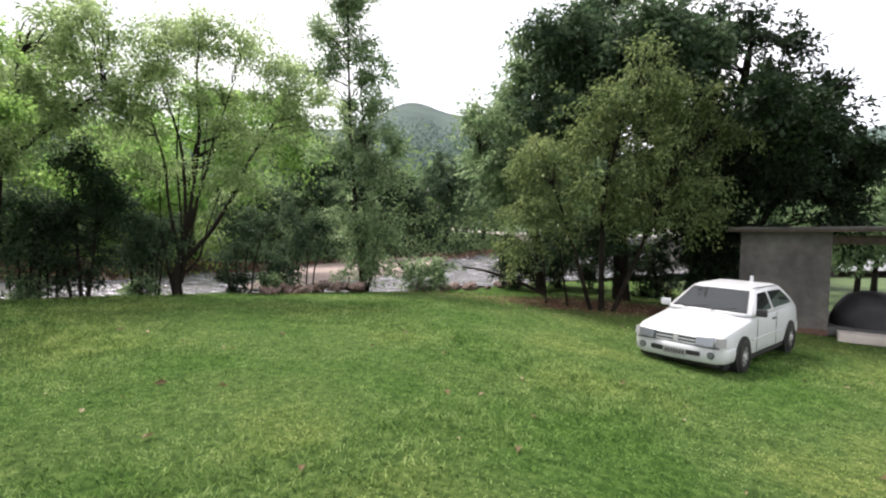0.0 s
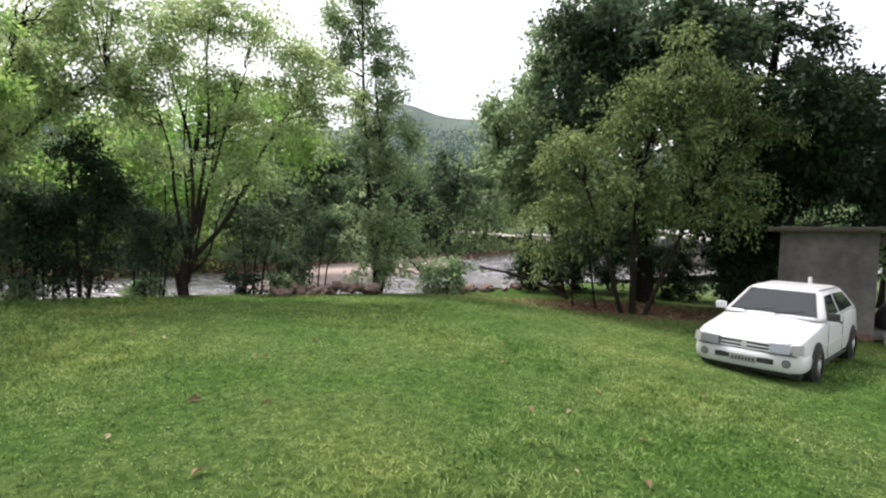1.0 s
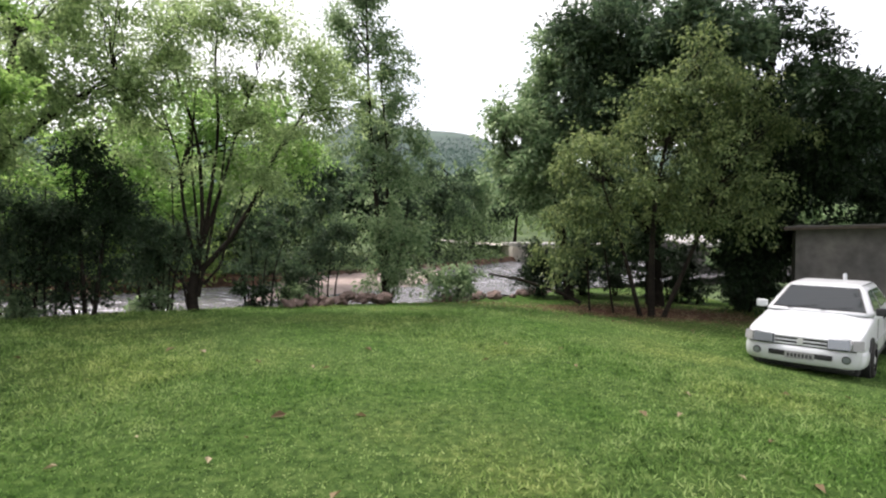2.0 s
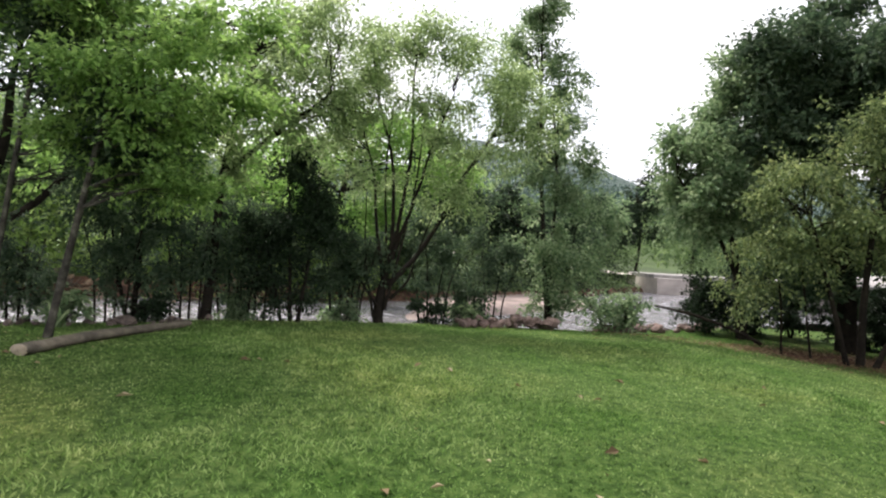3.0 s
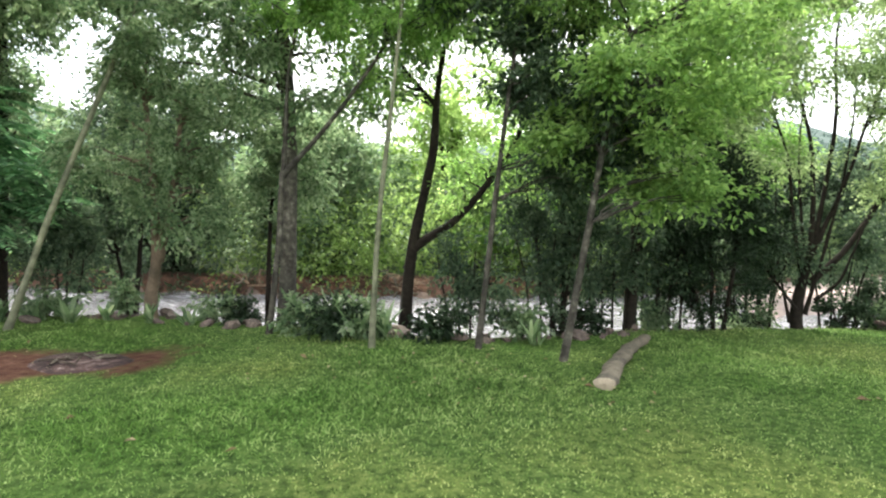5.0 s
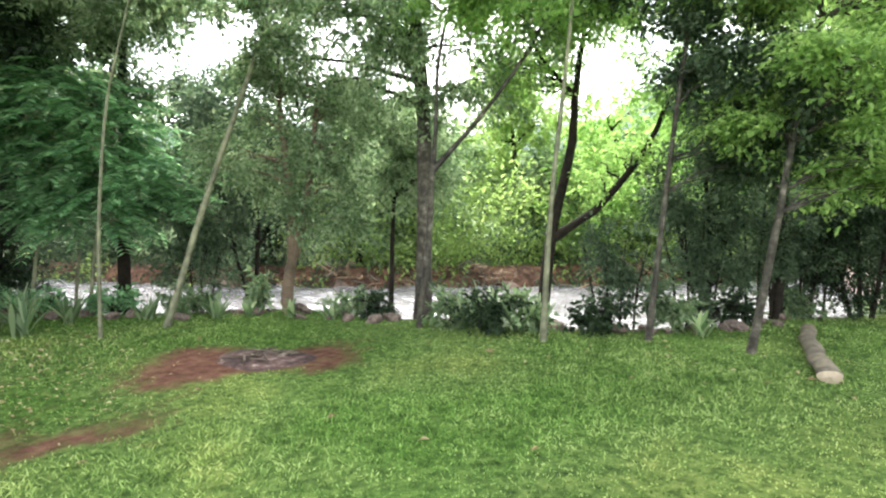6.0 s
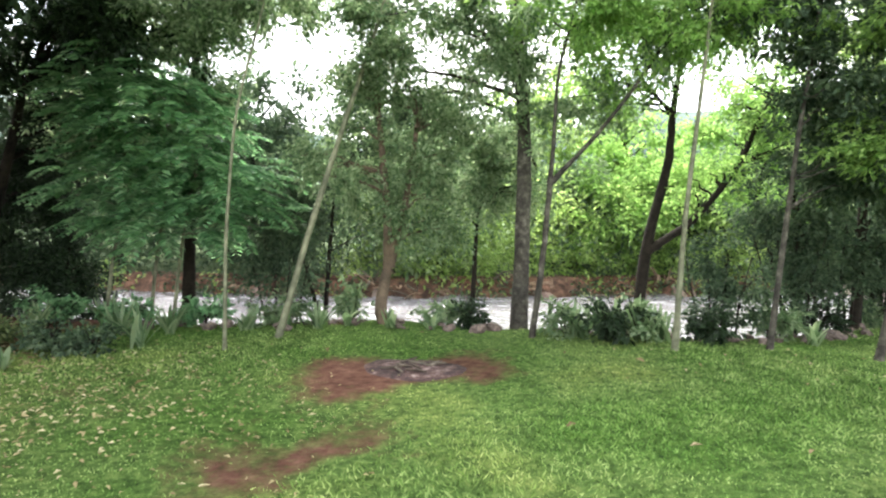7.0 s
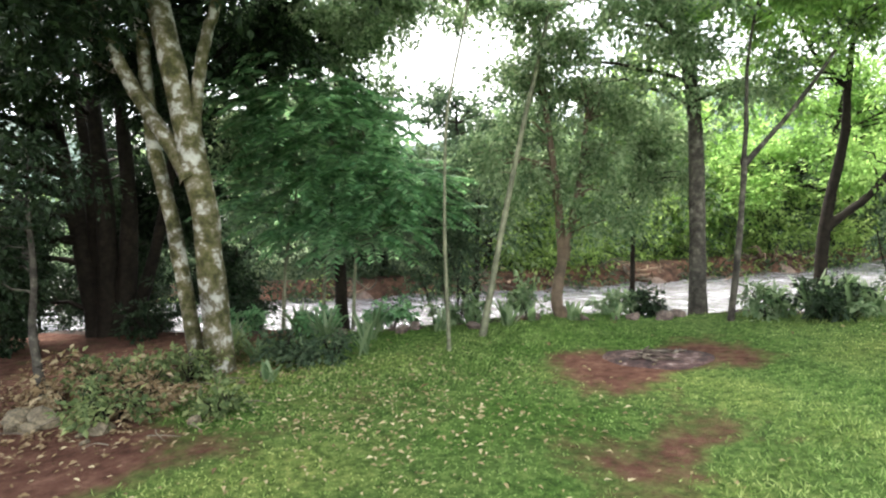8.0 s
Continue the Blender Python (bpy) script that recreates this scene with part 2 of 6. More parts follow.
def water_material():
    """Fast, silty river: milky body, rippled, broken by foam."""
    m, n, l, b = shader("silty_river")
    co = n.new("ShaderNodeTexCoord")
    mp = n.new("ShaderNodeMapping")
    mp.inputs["Rotation"].default_value = (0, 0, radians(-20))
    mp.inputs["Scale"].default_value = (0.6, 1.9, 1)
    l.new(co.outputs["Object"], mp.inputs[0])
    t = n.new("ShaderNodeTexNoise")
    t.inputs["Scale"].default_value, t.inputs["Detail"].default_value, t.inputs["Roughness"].default_value = 1.6, 8, 0.7
    l.new(mp.outputs[0], t.inputs["Vector"])
    r = ramp_of(n, l, t.outputs["Fac"], [(0.40, (0.145, 0.138, 0.145)), (0.56, (0.225, 0.22, 0.235)), (0.74, (0.50, 0.51, 0.545))])
    l.new(r.outputs[0], b.inputs["Base Color"])
    rr = ramp_of(n, l, t.outputs["Fac"], [(0.5, (0.09, 0.09, 0.09)), (0.70, (0.5, 0.5, 0.5))])
    l.new(rr.outputs[0], b.inputs["Roughness"])
    w = n.new("ShaderNodeTexNoise")
    w.inputs["Scale"].default_value, w.inputs["Detail"].default_value = 4.0, 5
    l.new(mp.outputs[0], w.inputs["Vector"])
    bp = n.new("ShaderNodeBump")
    bp.inputs["Strength"].default_value, bp.inputs["Distance"].default_value = 0.6, 0.12
    l.new(w.outputs["Fac"], bp.inputs["Height"])
    l.new(bp.outputs[0], b.inputs["Normal"])
    return m




def blade_material():
    """Grass blades: deep and yellowed patches as in the turf, tufts, and every blade a little different."""
    m, n, l, b = shader("grass_blade")
    g = n.new("ShaderNodeNewGeometry")
    fine = noise_of(n, l, 2.6, 4, 0.7)
    ad = n.new("ShaderNodeMath")
    ad.operation = "MULTIPLY_ADD"
    l.new(g.outputs["Random Per Island"], ad.inputs[0])
    ad.inputs[1].default_value = 0.62
    sb = n.new("ShaderNodeMath")
    sb.operation = "MULTIPLY_ADD"
    sb.inputs[1].default_value, sb.inputs[2].default_value = 1.8, -0.7
    l.new(fine.outputs["Fac"], sb.inputs[0])
    l.new(sb.outputs[0], ad.inputs[2])
    green = ramp_of(n, l, ad.outputs[0], [(0.12, (0.040, 0.080, 0.020)), (0.5, (0.170, 0.285, 0.080)), (0.9, (0.36, 0.465, 0.19))])
    patch = noise_of(n, l, 0.33, 4, 0.55)
    tint = ramp_of(n, l, patch.outputs["Fac"], [(0.36, (0.70, 0.84, 0.62)), (0.5, (1.0, 1.0, 0.95)), (0.64, (1.28, 1.13, 1.05))])
    mx = n.new("ShaderNodeMix")
    mx.data_type, mx.blend_type = "RGBA", "MULTIPLY"
    mx.inputs[0].default_value = 1.0
    l.new(green.outputs[0], mx.inputs[6])
    l.new(tint.outputs[0], mx.inputs[7])
    l.new(mx.outputs[2], b.inputs["Base Color"])
    b.inputs["Roughness"].default_value, b.inputs["Specular IOR Level"].default_value = 0.6, 0.1
    tr = n.new("ShaderNodeBsdfTranslucent")
    l.new(mx.outputs[2], tr.inputs[0])
    mix = n.new("ShaderNodeMixShader")
    mix.inputs[0].default_value = 0.35
    l.new(b.outputs[0], mix.inputs[1])
    l.new(tr.outputs[0], mix.inputs[2])
    l.new(mix.outputs[0], n["Material Output"].inputs[0])
    return m


M["grass_blade"] = blade_material()
M["lawn"] = lawn_material()
M["water"] = water_material()
M["litter"] = surface("leaf_litter", [(0.3, (0.024, 0.015, 0.012)), (0.5, (0.06, 0.04, 0.033)), (0.72, (0.16, 0.12, 0.096))], 11, 0.95, 0.9, 30, coarse=1.0)
M["river_bed"] = surface("river_gravel", [(0.3, (0.14, 0.095, 0.08)), (0.7, (0.38, 0.29, 0.25))], 5, 0.9, 0.7, 22, coarse=0.6)
M["sand"] = surface("pink_sand_bar", [(0.3, (0.27, 0.205, 0.19)), (0.7, (0.40, 0.33, 0.305))], 3, 0.9, 0.4, 22, coarse=0.5)
M["pasture"] = surface("far_pasture", [(0.3, (0.05, 0.09, 0.03)), (0.7, (0.12, 0.175, 0.065))], 0.9, 0.95, 0.6, 8, coarse=0.12)


# ---- building helpers ----
WATER = -0.54


def mesh_np(name, verts, faces, mats, index=None, smooth=False):
    """A mesh from arrays: verts (n, 3), faces (m, 3 or 4)."""
    me = bpy.data.meshes.new(name)
    verts = np.ascontiguousarray(verts, dtype=np.float32)
    faces = np.ascontiguousarray(faces, dtype=np.int32)
    k = faces.shape[1]
    me.vertices.add(len(verts))
    me.vertices.foreach_set("co", verts.ravel())
    me.loops.add(faces.size)
    me.loops.foreach_set("vertex_index", faces.ravel())
    me.polygons.add(len(faces))
    me.polygons.foreach_set("loop_start", np.arange(0, faces.size, k, dtype=np.int32))
    for m in mats:
        me.materials.append(m)
    if index is not None:
        me.polygons.foreach_set("material_index", np.ascontiguousarray(index, dtype=np.int32))
    me.polygons.foreach_set("use_smooth", np.full(len(faces), smooth, dtype=bool))
    me.update(calc_edges=True)
    return me


def part_np(name, verts, faces, material, parent=None, label="", smooth=False):
    ob = new(name, mesh_np(name, verts, faces, [material], smooth=smooth))
    if parent is not None:
        ob.parent = parent
    if label:
        ob["label"] = label
    return ob


def part(name, bm, material, parent=None, label="", smooth=False):
    """Links a bmesh as one mesh object, under a thing or a part."""
    me = bpy.data.meshes.new(name)
    bm.to_mesh(me)
    bm.free()
    me.materials.append(material)
    if smooth:
        for p in me.polygons:
            p.use_smooth = True
    ob = new(name, me)
    if parent is not None:
        ob.parent = parent
    if label:
        ob["label"] = label
    return ob


def thing(name, place, label, category, group="", turn=0.0):
    ob = new(name)
    ob.matrix_basis = pose(*place, 0, 0, turn)
    return tagged(ob, label, category, group)


def box_bm(size, at=(0, 0, 0), bevel=0.0, rot=None, bm=None):
    bm = bm or bmesh.new()
    m = Matrix.Translation(at) @ (rot or Matrix()) @ Matrix.Diagonal((*size, 1))
    got = bmesh.ops.create_cube(bm, size=1, matrix=m)
    if bevel:
        edges = list({e for v in got["verts"] for e in v.link_edges})
        bmesh.ops.bevel(bm, geom=edges, offset=bevel, segments=2, profile=0.6, affect="EDGES")
    return bm


def tube(points, radii, sides=8, wobble=0.0, seed=0):
    """Vertices and quads of a tapered tube along points."""
    p = np.asarray(points, float)
    r = np.asarray(radii, float)
    g = np.random.default_rng(seed)
    d = np.gradient(p, axis=0)
    d /= np.linalg.norm(d, axis=1)[:, None] + 1e-9
    ref = np.tile([0.31, 0.95, 0.02], (len(p), 1))
    a = np.cross(d, ref)
    a /= np.linalg.norm(a, axis=1)[:, None] + 1e-9
    b = np.cross(d, a)
    ang = np.linspace(0, 2 * np.pi, sides, endpoint=False)
    ring = np.cos(ang)[None, :, None] * a[:, None] + np.sin(ang)[None, :, None] * b[:, None]
    rad = r[:, None] * (1 + wobble * g.normal(size=(len(p), sides)))
    v = (p[:, None] + ring * rad[..., None]).reshape(-1, 3)
    i, j = np.meshgrid(np.arange(len(p) - 1), np.arange(sides), indexing="ij")
    i, j = i.ravel(), j.ravel()
    k = (j + 1) % sides
    f = np.stack([i * sides + j, i * sides + k, (i + 1) * sides + k, (i + 1) * sides + j], 1)
    return v, f


def smooth_line(points, n):
    """n points on a rounded line through points."""
    p = np.asarray(points, float)
    t = np.linspace(0, len(p) - 1, n)
    out = np.stack([np.interp(t, np.arange(len(p)), p[:, k]) for k in range(3)], 1)
    for _ in range(max(1, n // len(p) // 2)):
        out[1:-1] = 0.25 * out[:-2] + 0.5 * out[1:-1] + 0.25 * out[2:]
    return out


def join_np(pieces):
    vs, fs, k = [], [], 0
    for v, f in pieces:
        vs.append(v)
        fs.append(f + k)
        k += len(v)
    return np.concatenate(vs), np.concatenate(fs)


def blades(centre, ahead, normal, length, width, fold=0.25):
    """One kite-shaped, slightly folded leaf for every row."""
    side = np.cross(ahead, normal)
    side /= np.linalg.norm(side, axis=1)[:, None] + 1e-9
    up = np.cross(side, ahead)
    L, W = length[:, None], width[:, None]
    a = centre
    b = centre + ahead * L * 0.45 + side * W * 0.5 + up * W * fold
    c = centre + ahead * L - up * L * 0.12
    d = centre + ahead * L * 0.45 - side * W * 0.5 + up * W * fold
    v = np.stack([a, b, c, d], 1).reshape(-1, 3)
    return v, np.arange(len(v)).reshape(-1, 4)


def unit(v):
    return v / (np.linalg.norm(v, axis=-1, keepdims=True) + 1e-9)


def clump_leaves(g, lobes, clumps, per, spread, size, droop=0.35, shell=0.45, flat=0.7):
    """Leaves along short twigs that spray out of uneven boughs, inside lobes (x, y, z, rx, ry, rz, share)."""
    lob = np.asarray(lobes, float)
    w = lob[:, 6] / lob[:, 6].sum()
    pick = g.choice(len(lob), clumps, p=w)
    subs = 13
    su_ = unit(g.normal(size=(len(lob), subs, 3)))
    sub_c = lob[:, None, :3] + su_ * (0.3 + 0.75 * g.random((len(lob), subs, 1))) * lob[:, None, 3:6]
    sub_r = 0.16 + 0.36 * g.random((len(lob), subs)) ** 1.5
    sp_ = g.integers(subs, size=clumps)
    u = unit(g.normal(size=(clumps, 3)))
    rad = (shell * 0.5 + (1 - shell * 0.5) * g.random(clumps)) * sub_r[pick, sp_]
    cc = sub_c[pick, sp_] + u * rad[:, None] * lob[pick, 3:6]
    out = unit((cc - lob[pick, :3]) / lob[pick, 3:6])
    along = unit(out * 0.7 + u * 0.6 + g.normal(size=(clumps, 3)) * 0.5 + np.array([0, 0, 0.15 - 0.4 * droop]))
    L = spread * (1.6 + 2.6 * g.random(clumps))
    n = clumps * per
    idx = np.repeat(np.arange(clumps), per)
    s = g.random(n) ** 0.8
    lat = g.normal(size=(n, 3)) * (spread * 0.32 * (0.5 + 0.7 * s))[:, None] * np.array([1, 1, flat])
    pos = cc[idx] + along[idx] * (L[idx] * (s - 0.35))[:, None] + lat
    pos[:, 2] -= droop * 0.45 * s * s * L[idx]
    ahead = unit(along[idx] * 0.6 + unit(lat + 1e-6) * 0.9 + g.normal(size=(n, 3)) * 0.35 - np.array([0, 0, droop]))
    normal = unit(np.array([0, 0, 1.0]) + g.normal(size=(n, 3)) * 0.55)
    length = size * (0.6 + 0.8 * g.random(n))
    return blades(pos, ahead, normal, length, length * (0.45 + 0.22 * g.random(n))), cc


def frond_leaves(g, lobes, fronds, pairs, length, leaflet):
    """Feathered leaves: pairs of leaflets along arching stalks, layered nearly level."""
    lob = np.asarray(lobes, float)
    w = lob[:, 6] / lob[:, 6].sum()
    pick = g.choice(len(lob), fronds, p=w)
    u = unit(g.normal(size=(fronds, 3)))
    cc = lob[pick, :3] + u * (g.random(fronds) ** 0.4)[:, None] * lob[pick, 3:6]
    az = np.arctan2(u[:, 1], u[:, 0]) + g.normal(size=fronds) * 0.7
    tilt = g.normal(size=fronds) * 0.25
    d = np.stack([np.cos(az), np.sin(az), tilt], 1)
    d = unit(d)
    L = length * (0.7 + 0.6 * g.random(fronds))
    s = np.linspace(0.15, 1.0, pairs)
    base = cc[:, None] + d[:, None] * (L[:, None] * s)[..., None]
    base[..., 2] -= (L[:, None] * s ** 2) * 0.35
    side = unit(np.cross(d, np.array([0, 0, 1.0])))
    v, f, k = [], [], 0
    for sg in (-1, 1):
        ah = unit(side[:, None] * sg + d[:, None] * 0.45 + np.array([0, 0, -0.25]) + g.normal(size=base.shape) * 0.08)
        nn = np.tile([0.0, 0.0, 1.0], (fronds * pairs, 1)) + g.normal(size=(fronds * pairs, 3)) * 0.15
        ln = (leaflet * (1.1 - 0.6 * np.abs(s - 0.45)))[None] * np.ones((fronds, 1)) * (0.8 + 0.4 * g.random((fronds, 1)))
        vv, ff = blades(base.reshape(-1, 3), ah.reshape(-1, 3), unit(nn), ln.ravel(), ln.ravel() * 0.48, 0.1)
        v.append(vv)
        f.append(ff + k)
        k += len(vv)
    return (np.concatenate(v), np.concatenate(f)), cc


def limbs_to(g, stems, targets, r0=0.035, sides=5):
    """Branches that leave the stems below their targets and curve out to them."""
    pts = np.concatenate([np.asarray(s[0], float) for s in stems])
    rad = np.concatenate([np.linspace(s[1], s[2], len(s[0])) for s in stems])
    out = []
    for k, q in enumerate(targets):
        d = np.linalg.norm((pts - q) * [1, 1, 0.8], axis=1) + np.where(pts[:, 2] > q[2] - 0.1, 2.5, 0.0)
        i = int(np.argmin(d))
        a = pts[i]
        midp = a * 0.5 + q * 0.5 + np.array([0, 0, 0.12 * np.linalg.norm(q - a)]) + g.normal(size=3) * 0.08
        ln = smooth_line([a, a * 0.7 + midp * 0.3, midp, q], 7)
        ln[1:-1] += g.normal(size=(5, 3)) * 0.03
        out.append(tube(ln, np.linspace(min(r0, rad[i] * 0.7), 0.006, 7), sides, 0.05, k))
    return out


def tree(name, base, stems, lobes, leaf, bark, label, category="tree", group="", clumps=260, per=34, spread=0.22, size=0.13,
         seed=1, style="clump", droop=0.35, pairs=9, frond=0.5, leaflet=0.13, shell=0.4, twigs=50, sides=9, limb=0.035, flat=0.7, dense=1.5):
    """A tree: trunk with limbs and twigs, and a crown of single leaves. Stems (points, r0, r1) and lobes are in world places."""
    g = np.random.default_rng(seed)
    root = thing(name, base, label, category, group)
    o = np.asarray(base, float)
    st = [(smooth_line(p, max(8, 4 * len(p))), a, b) for p, a, b in stems]
    wood = []
    for k, (p, a, b) in enumerate(st):
        q = p + np.cumsum(g.normal(size=p.shape), axis=0) * 0.008 * np.linspace(0, 1, len(p))[:, None]
        rr = np.linspace(a, b, len(p))
        rr[0] *= 1.35
        rr[1] *= 1.1
        wood.append(tube(q, rr, sides, 0.06, seed + k))
    if style == "frond":
        (lv, lf), cc = frond_leaves(g, lobes, clumps, pairs, frond, leaflet)
    else:
        (lv, lf), cc = clump_leaves(g, lobes, int(clumps * dense), per, spread, size * 0.8, droop, shell, flat)
    tg = cc[g.choice(len(cc), min(twigs, len(cc)), replace=False)]
    wood += limbs_to(g, st, tg, limb)
    v, f = join_np(wood)
    part_np("trunk", v - o, f, bark, root, smooth=True)
    part_np("crown", lv - o, lf, leaf, root)
    return root


def smoothstep(a, b, x):
    t = np.clip((x - a) / (b - a), 0, 1)
    return t * t * (3 - 2 * t)


# ---- ground ----
BANK_X = [-60, -30, -24, -20.5, -18.6, -17, -14, -11.5, -10, -8.2, -6.5, -4.6, -2, 0.5, 3, 6, 10, 16, 60]
BANK_Y = [6.0, 6.6, 7.2, 7.6, 8.6, 9.8, 9.7, 9.6, 10.3, 12.0, 13.4, 14.9, 17.0, 18.8, 20.4, 22.4, 25.5, 29, 40]
FAR_X = [-60, -32, -26, -20, -15, -10, -5, 0, 4, 8, 12, 20, 60]
FAR_Y = [14, 14.5, 15.2, 16.6, 18.6, 21, 25, 30.5, 36.0, 42.5, 45, 49, 62]


def bank_y(x):
    return np.interp(x, BANK_X, BANK_Y)


def far_y(x):
    return np.interp(x, FAR_X, FAR_Y)


def lawn_z(x, y):
    a = np.clip(0.006 * np.clip(y - 8, 0, None) ** 2 / 0.65, 0, 1)
    b = np.clip(0.125 * (x - 1.6) / 0.65, 0, 0.9)
    z = 0.1 - 0.65 * (1 - (1 - a) * (1 - b)) - 0.13 * np.exp(-((x + 15.6) / 2.0) ** 2)
    z = z - 0.055 * np.clip(x - 6.5, 0, 7)
    return z + 0.03 * np.sin(x * 0.55 + 1.0) * np.sin(y * 0.45) + 0.012 * np.sin(x * 1.7) * np.cos(y * 1.9)


def ground_z(x, y):
    """The height of the ground: lawn, bank, river bed, far bank and hills."""
    x, y = np.asarray(x, float), np.asarray(y, float)
    nb, fb = bank_y(x), far_y(x)
    wig = 0.25 * np.sin(x * 1.3) + 0.15 * np.sin(x * 3.1 + 1)
    z = lawn_z(x, np.minimum(y, nb))
    z = z + (-1.15 - z) * smoothstep(0.0, 1.1, y - nb - wig * 0.6)
    bar = smoothstep(-7, -4.5, x) * (1 - smoothstep(1.0, 4.0, x))
    up = smoothstep(-0.5 , 0.8, y - fb - wig)
    z = z + (-0.25 + 0.3 * (1 - smoothstep(-10, -5, x)) - z) * up + 0.82 * bar * smoothstep(-8.5, -5.5, y - fb) * (1 - up)
    back = np.clip(y - fb, 0, None)
    z = z + 0.9 * smoothstep(1.5, 9, back) + 0.03 * np.clip(back - 12, 0, 60)
    r = np.hypot(x, y)
    az = np.degrees(np.arctan2(x, y))
    ridge = 60 + 26 * np.exp(-((az + 3.6) / 4.0) ** 2) + 14 * np.sin(np.radians(az * 5.5) + 1.9) + 7 * np.sin(np.radians(az * 17))
    ridge = ridge + 18 * smoothstep(14, 30, az) + 12 * smoothstep(-14, -35, az)
    hill = ridge * smoothstep(130, 560, r) * (1 - 0.6 * smoothstep(620, 1500, r))
    low = 13 * (0.6 + 0.4 * np.sin(np.radians(az * 9) + 0.6)) * smoothstep(70, 200, r)
    z = z + np.where(y > 0, 1, smoothstep(-200, 0, y)) * (hill + low) * smoothstep(20, 90, y - nb)
    return z


def graded(lo, hi, fine_lo, fine_hi, step, grow):
    mid_ = list(np.arange(fine_lo, fine_hi + step * 0.5, step))
    s, v, up = step, mid_[-1], []
    while v < hi:
        s *= grow
        v += s
        up.append(v)
    s, v, dn = step, mid_[0], []
    while v > lo:
        s *= grow
        v -= s
        dn.append(v)
    return np.array(dn[::-1] + mid_ + up)


def bare_share(x, y):
    """How far the turf is trodden off: the fire place, the worn path and the edge under the trees."""
    wx_, wy_ = 0.3 * np.sin(2.3 * y + 1.1 * x) + 0.2 * np.sin(3.7 * x), 0.22 * np.sin(1.9 * x + 0.6) + 0.14 * np.sin(4.3 * x - y)
    pu, pw = (x + wx_ + 15.5) * 0.72 + (y + wy_ - 6.25) * 0.69, (y + wy_ - 6.25) * 0.72 - (x + wx_ + 15.5) * 0.69
    pit = 0.9 * np.exp(-((pu / 1.65) ** 2 + (pw / 1.05) ** 2) ** 1.4 * 0.9)
    trail = 0.62 * np.exp(-((x + wx_ + 15.5 - 0.12 * (y - 2)) / 0.75) ** 2) * smoothstep(-0.4, 1.4, y) * (1 - smoothstep(3.6, 5.4, y))
    edge = 0.28 * smoothstep(-1.4, 0.0, y - bank_y(x))
    root = 0.85 * np.exp(-(((x - 6.8) / 4.6) ** 2 + ((y - 16.4) / 2.2) ** 2))
    corner = 0.75 * smoothstep(-20.2, -22.4, x + 0.25 * (y - 3)) + 0.6 * smoothstep(-19.4, -20.6, x - 0.5 * (y - 0.5)) * (1 - smoothstep(1.6, 2.8, y))
    thin = 0.36 * np.exp(-(((x + 18.6) / 2.2) ** 2 + ((y - 3.6) / 2.0) ** 2))
    far_r = 0.3 * np.exp(-(((x - 4.3) / 2.2) ** 2 + ((y - 13.4) / 0.8) ** 2))
    return np.clip(pit + trail + edge + root + corner + thin + far_r, 0, 1)


gx = graded(-1700, 1700, -34, 24, 0.34, 1.14)
gy = graded(-400, 1700, -4, 44, 0.34, 1.14)
GX, GY = np.meshgrid(gx, gy)
GZ = ground_z(GX, GY)
n_x, n_y = len(gx), len(gy)
gi, gj = np.meshgrid(np.arange(n_y - 1), np.arange(n_x - 1), indexing="ij")
gi, gj = gi.ravel(), gj.ravel()
gf = np.stack([gi * n_x + gj, gi * n_x + gj + 1, (gi + 1) * n_x + gj + 1, (gi + 1) * n_x + gj], 1)
cx, cy = (gx[gj] + gx[gj + 1]) / 2, (gy[gi] + gy[gi + 1]) / 2
zone = np.zeros(len(gf), int)
zone[cy > bank_y(cx) - 0.25] = 1
zone[(cy > bank_y(cx) + 0.7) & (cy < far_y(cx))] = 2
zone[(cy > far_y(cx) - 8.0) & (cy < far_y(cx) - 0.1) & (cx > -7) & (cx < 5)] = 3
zone[(cy >= far_y(cx) - 0.1)] = 4
zone[(cy > far_y(cx) + 1.6)] = 5
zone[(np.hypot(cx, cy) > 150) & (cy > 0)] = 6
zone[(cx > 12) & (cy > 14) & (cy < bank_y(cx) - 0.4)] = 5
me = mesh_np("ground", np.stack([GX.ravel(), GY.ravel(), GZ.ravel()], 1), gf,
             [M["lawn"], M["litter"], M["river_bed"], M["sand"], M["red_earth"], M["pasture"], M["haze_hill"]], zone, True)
ba_ = me.attributes.new("bare", "FLOAT", "POINT")
ba_.data.foreach_set("value", bare_share(GX, GY).ravel().astype(np.float32))
tagged(new("ground", me), "mown lawn sloping to a river bank, wooded hills beyond", "ground", kind="structure")

# ---- river ----
wx = np.arange(-70, 70.1, 0.4)
wv = np.linspace(0, 1, 70)
WX, WV = np.meshgrid(wx, wv)
WY = bank_y(WX) - 0.3 + WV * (far_y(WX) - bank_y(WX) + 1.2)
WZ = WATER + 0.05 * np.sin(WX * 1.9 + WY * 2.3) * np.sin(WY * 1.4 - WX * 0.6) + 0.03 * np.sin(WX * 4.3 - WY * 3.7)
n_w = len(wx)
wi, wj = np.meshgrid(np.arange(len(wv) - 1), np.arange(n_w - 1), indexing="ij")
wi, wj = wi.ravel(), wj.ravel()
wf = np.stack([wi * n_w + wj, wi * n_w + wj + 1, (wi + 1) * n_w + wj + 1, (wi + 1) * n_w + wj], 1)
river = part_np("river_water", np.stack([WX.ravel(), WY.ravel(), WZ.ravel()], 1), wf, M["water"], smooth=True)
tagged(river, "fast silty grey river with white riffles", "river", kind="structure")


def at(x, y, up=0.0):
    return (x, y, float(ground_z(x, y)) + up)


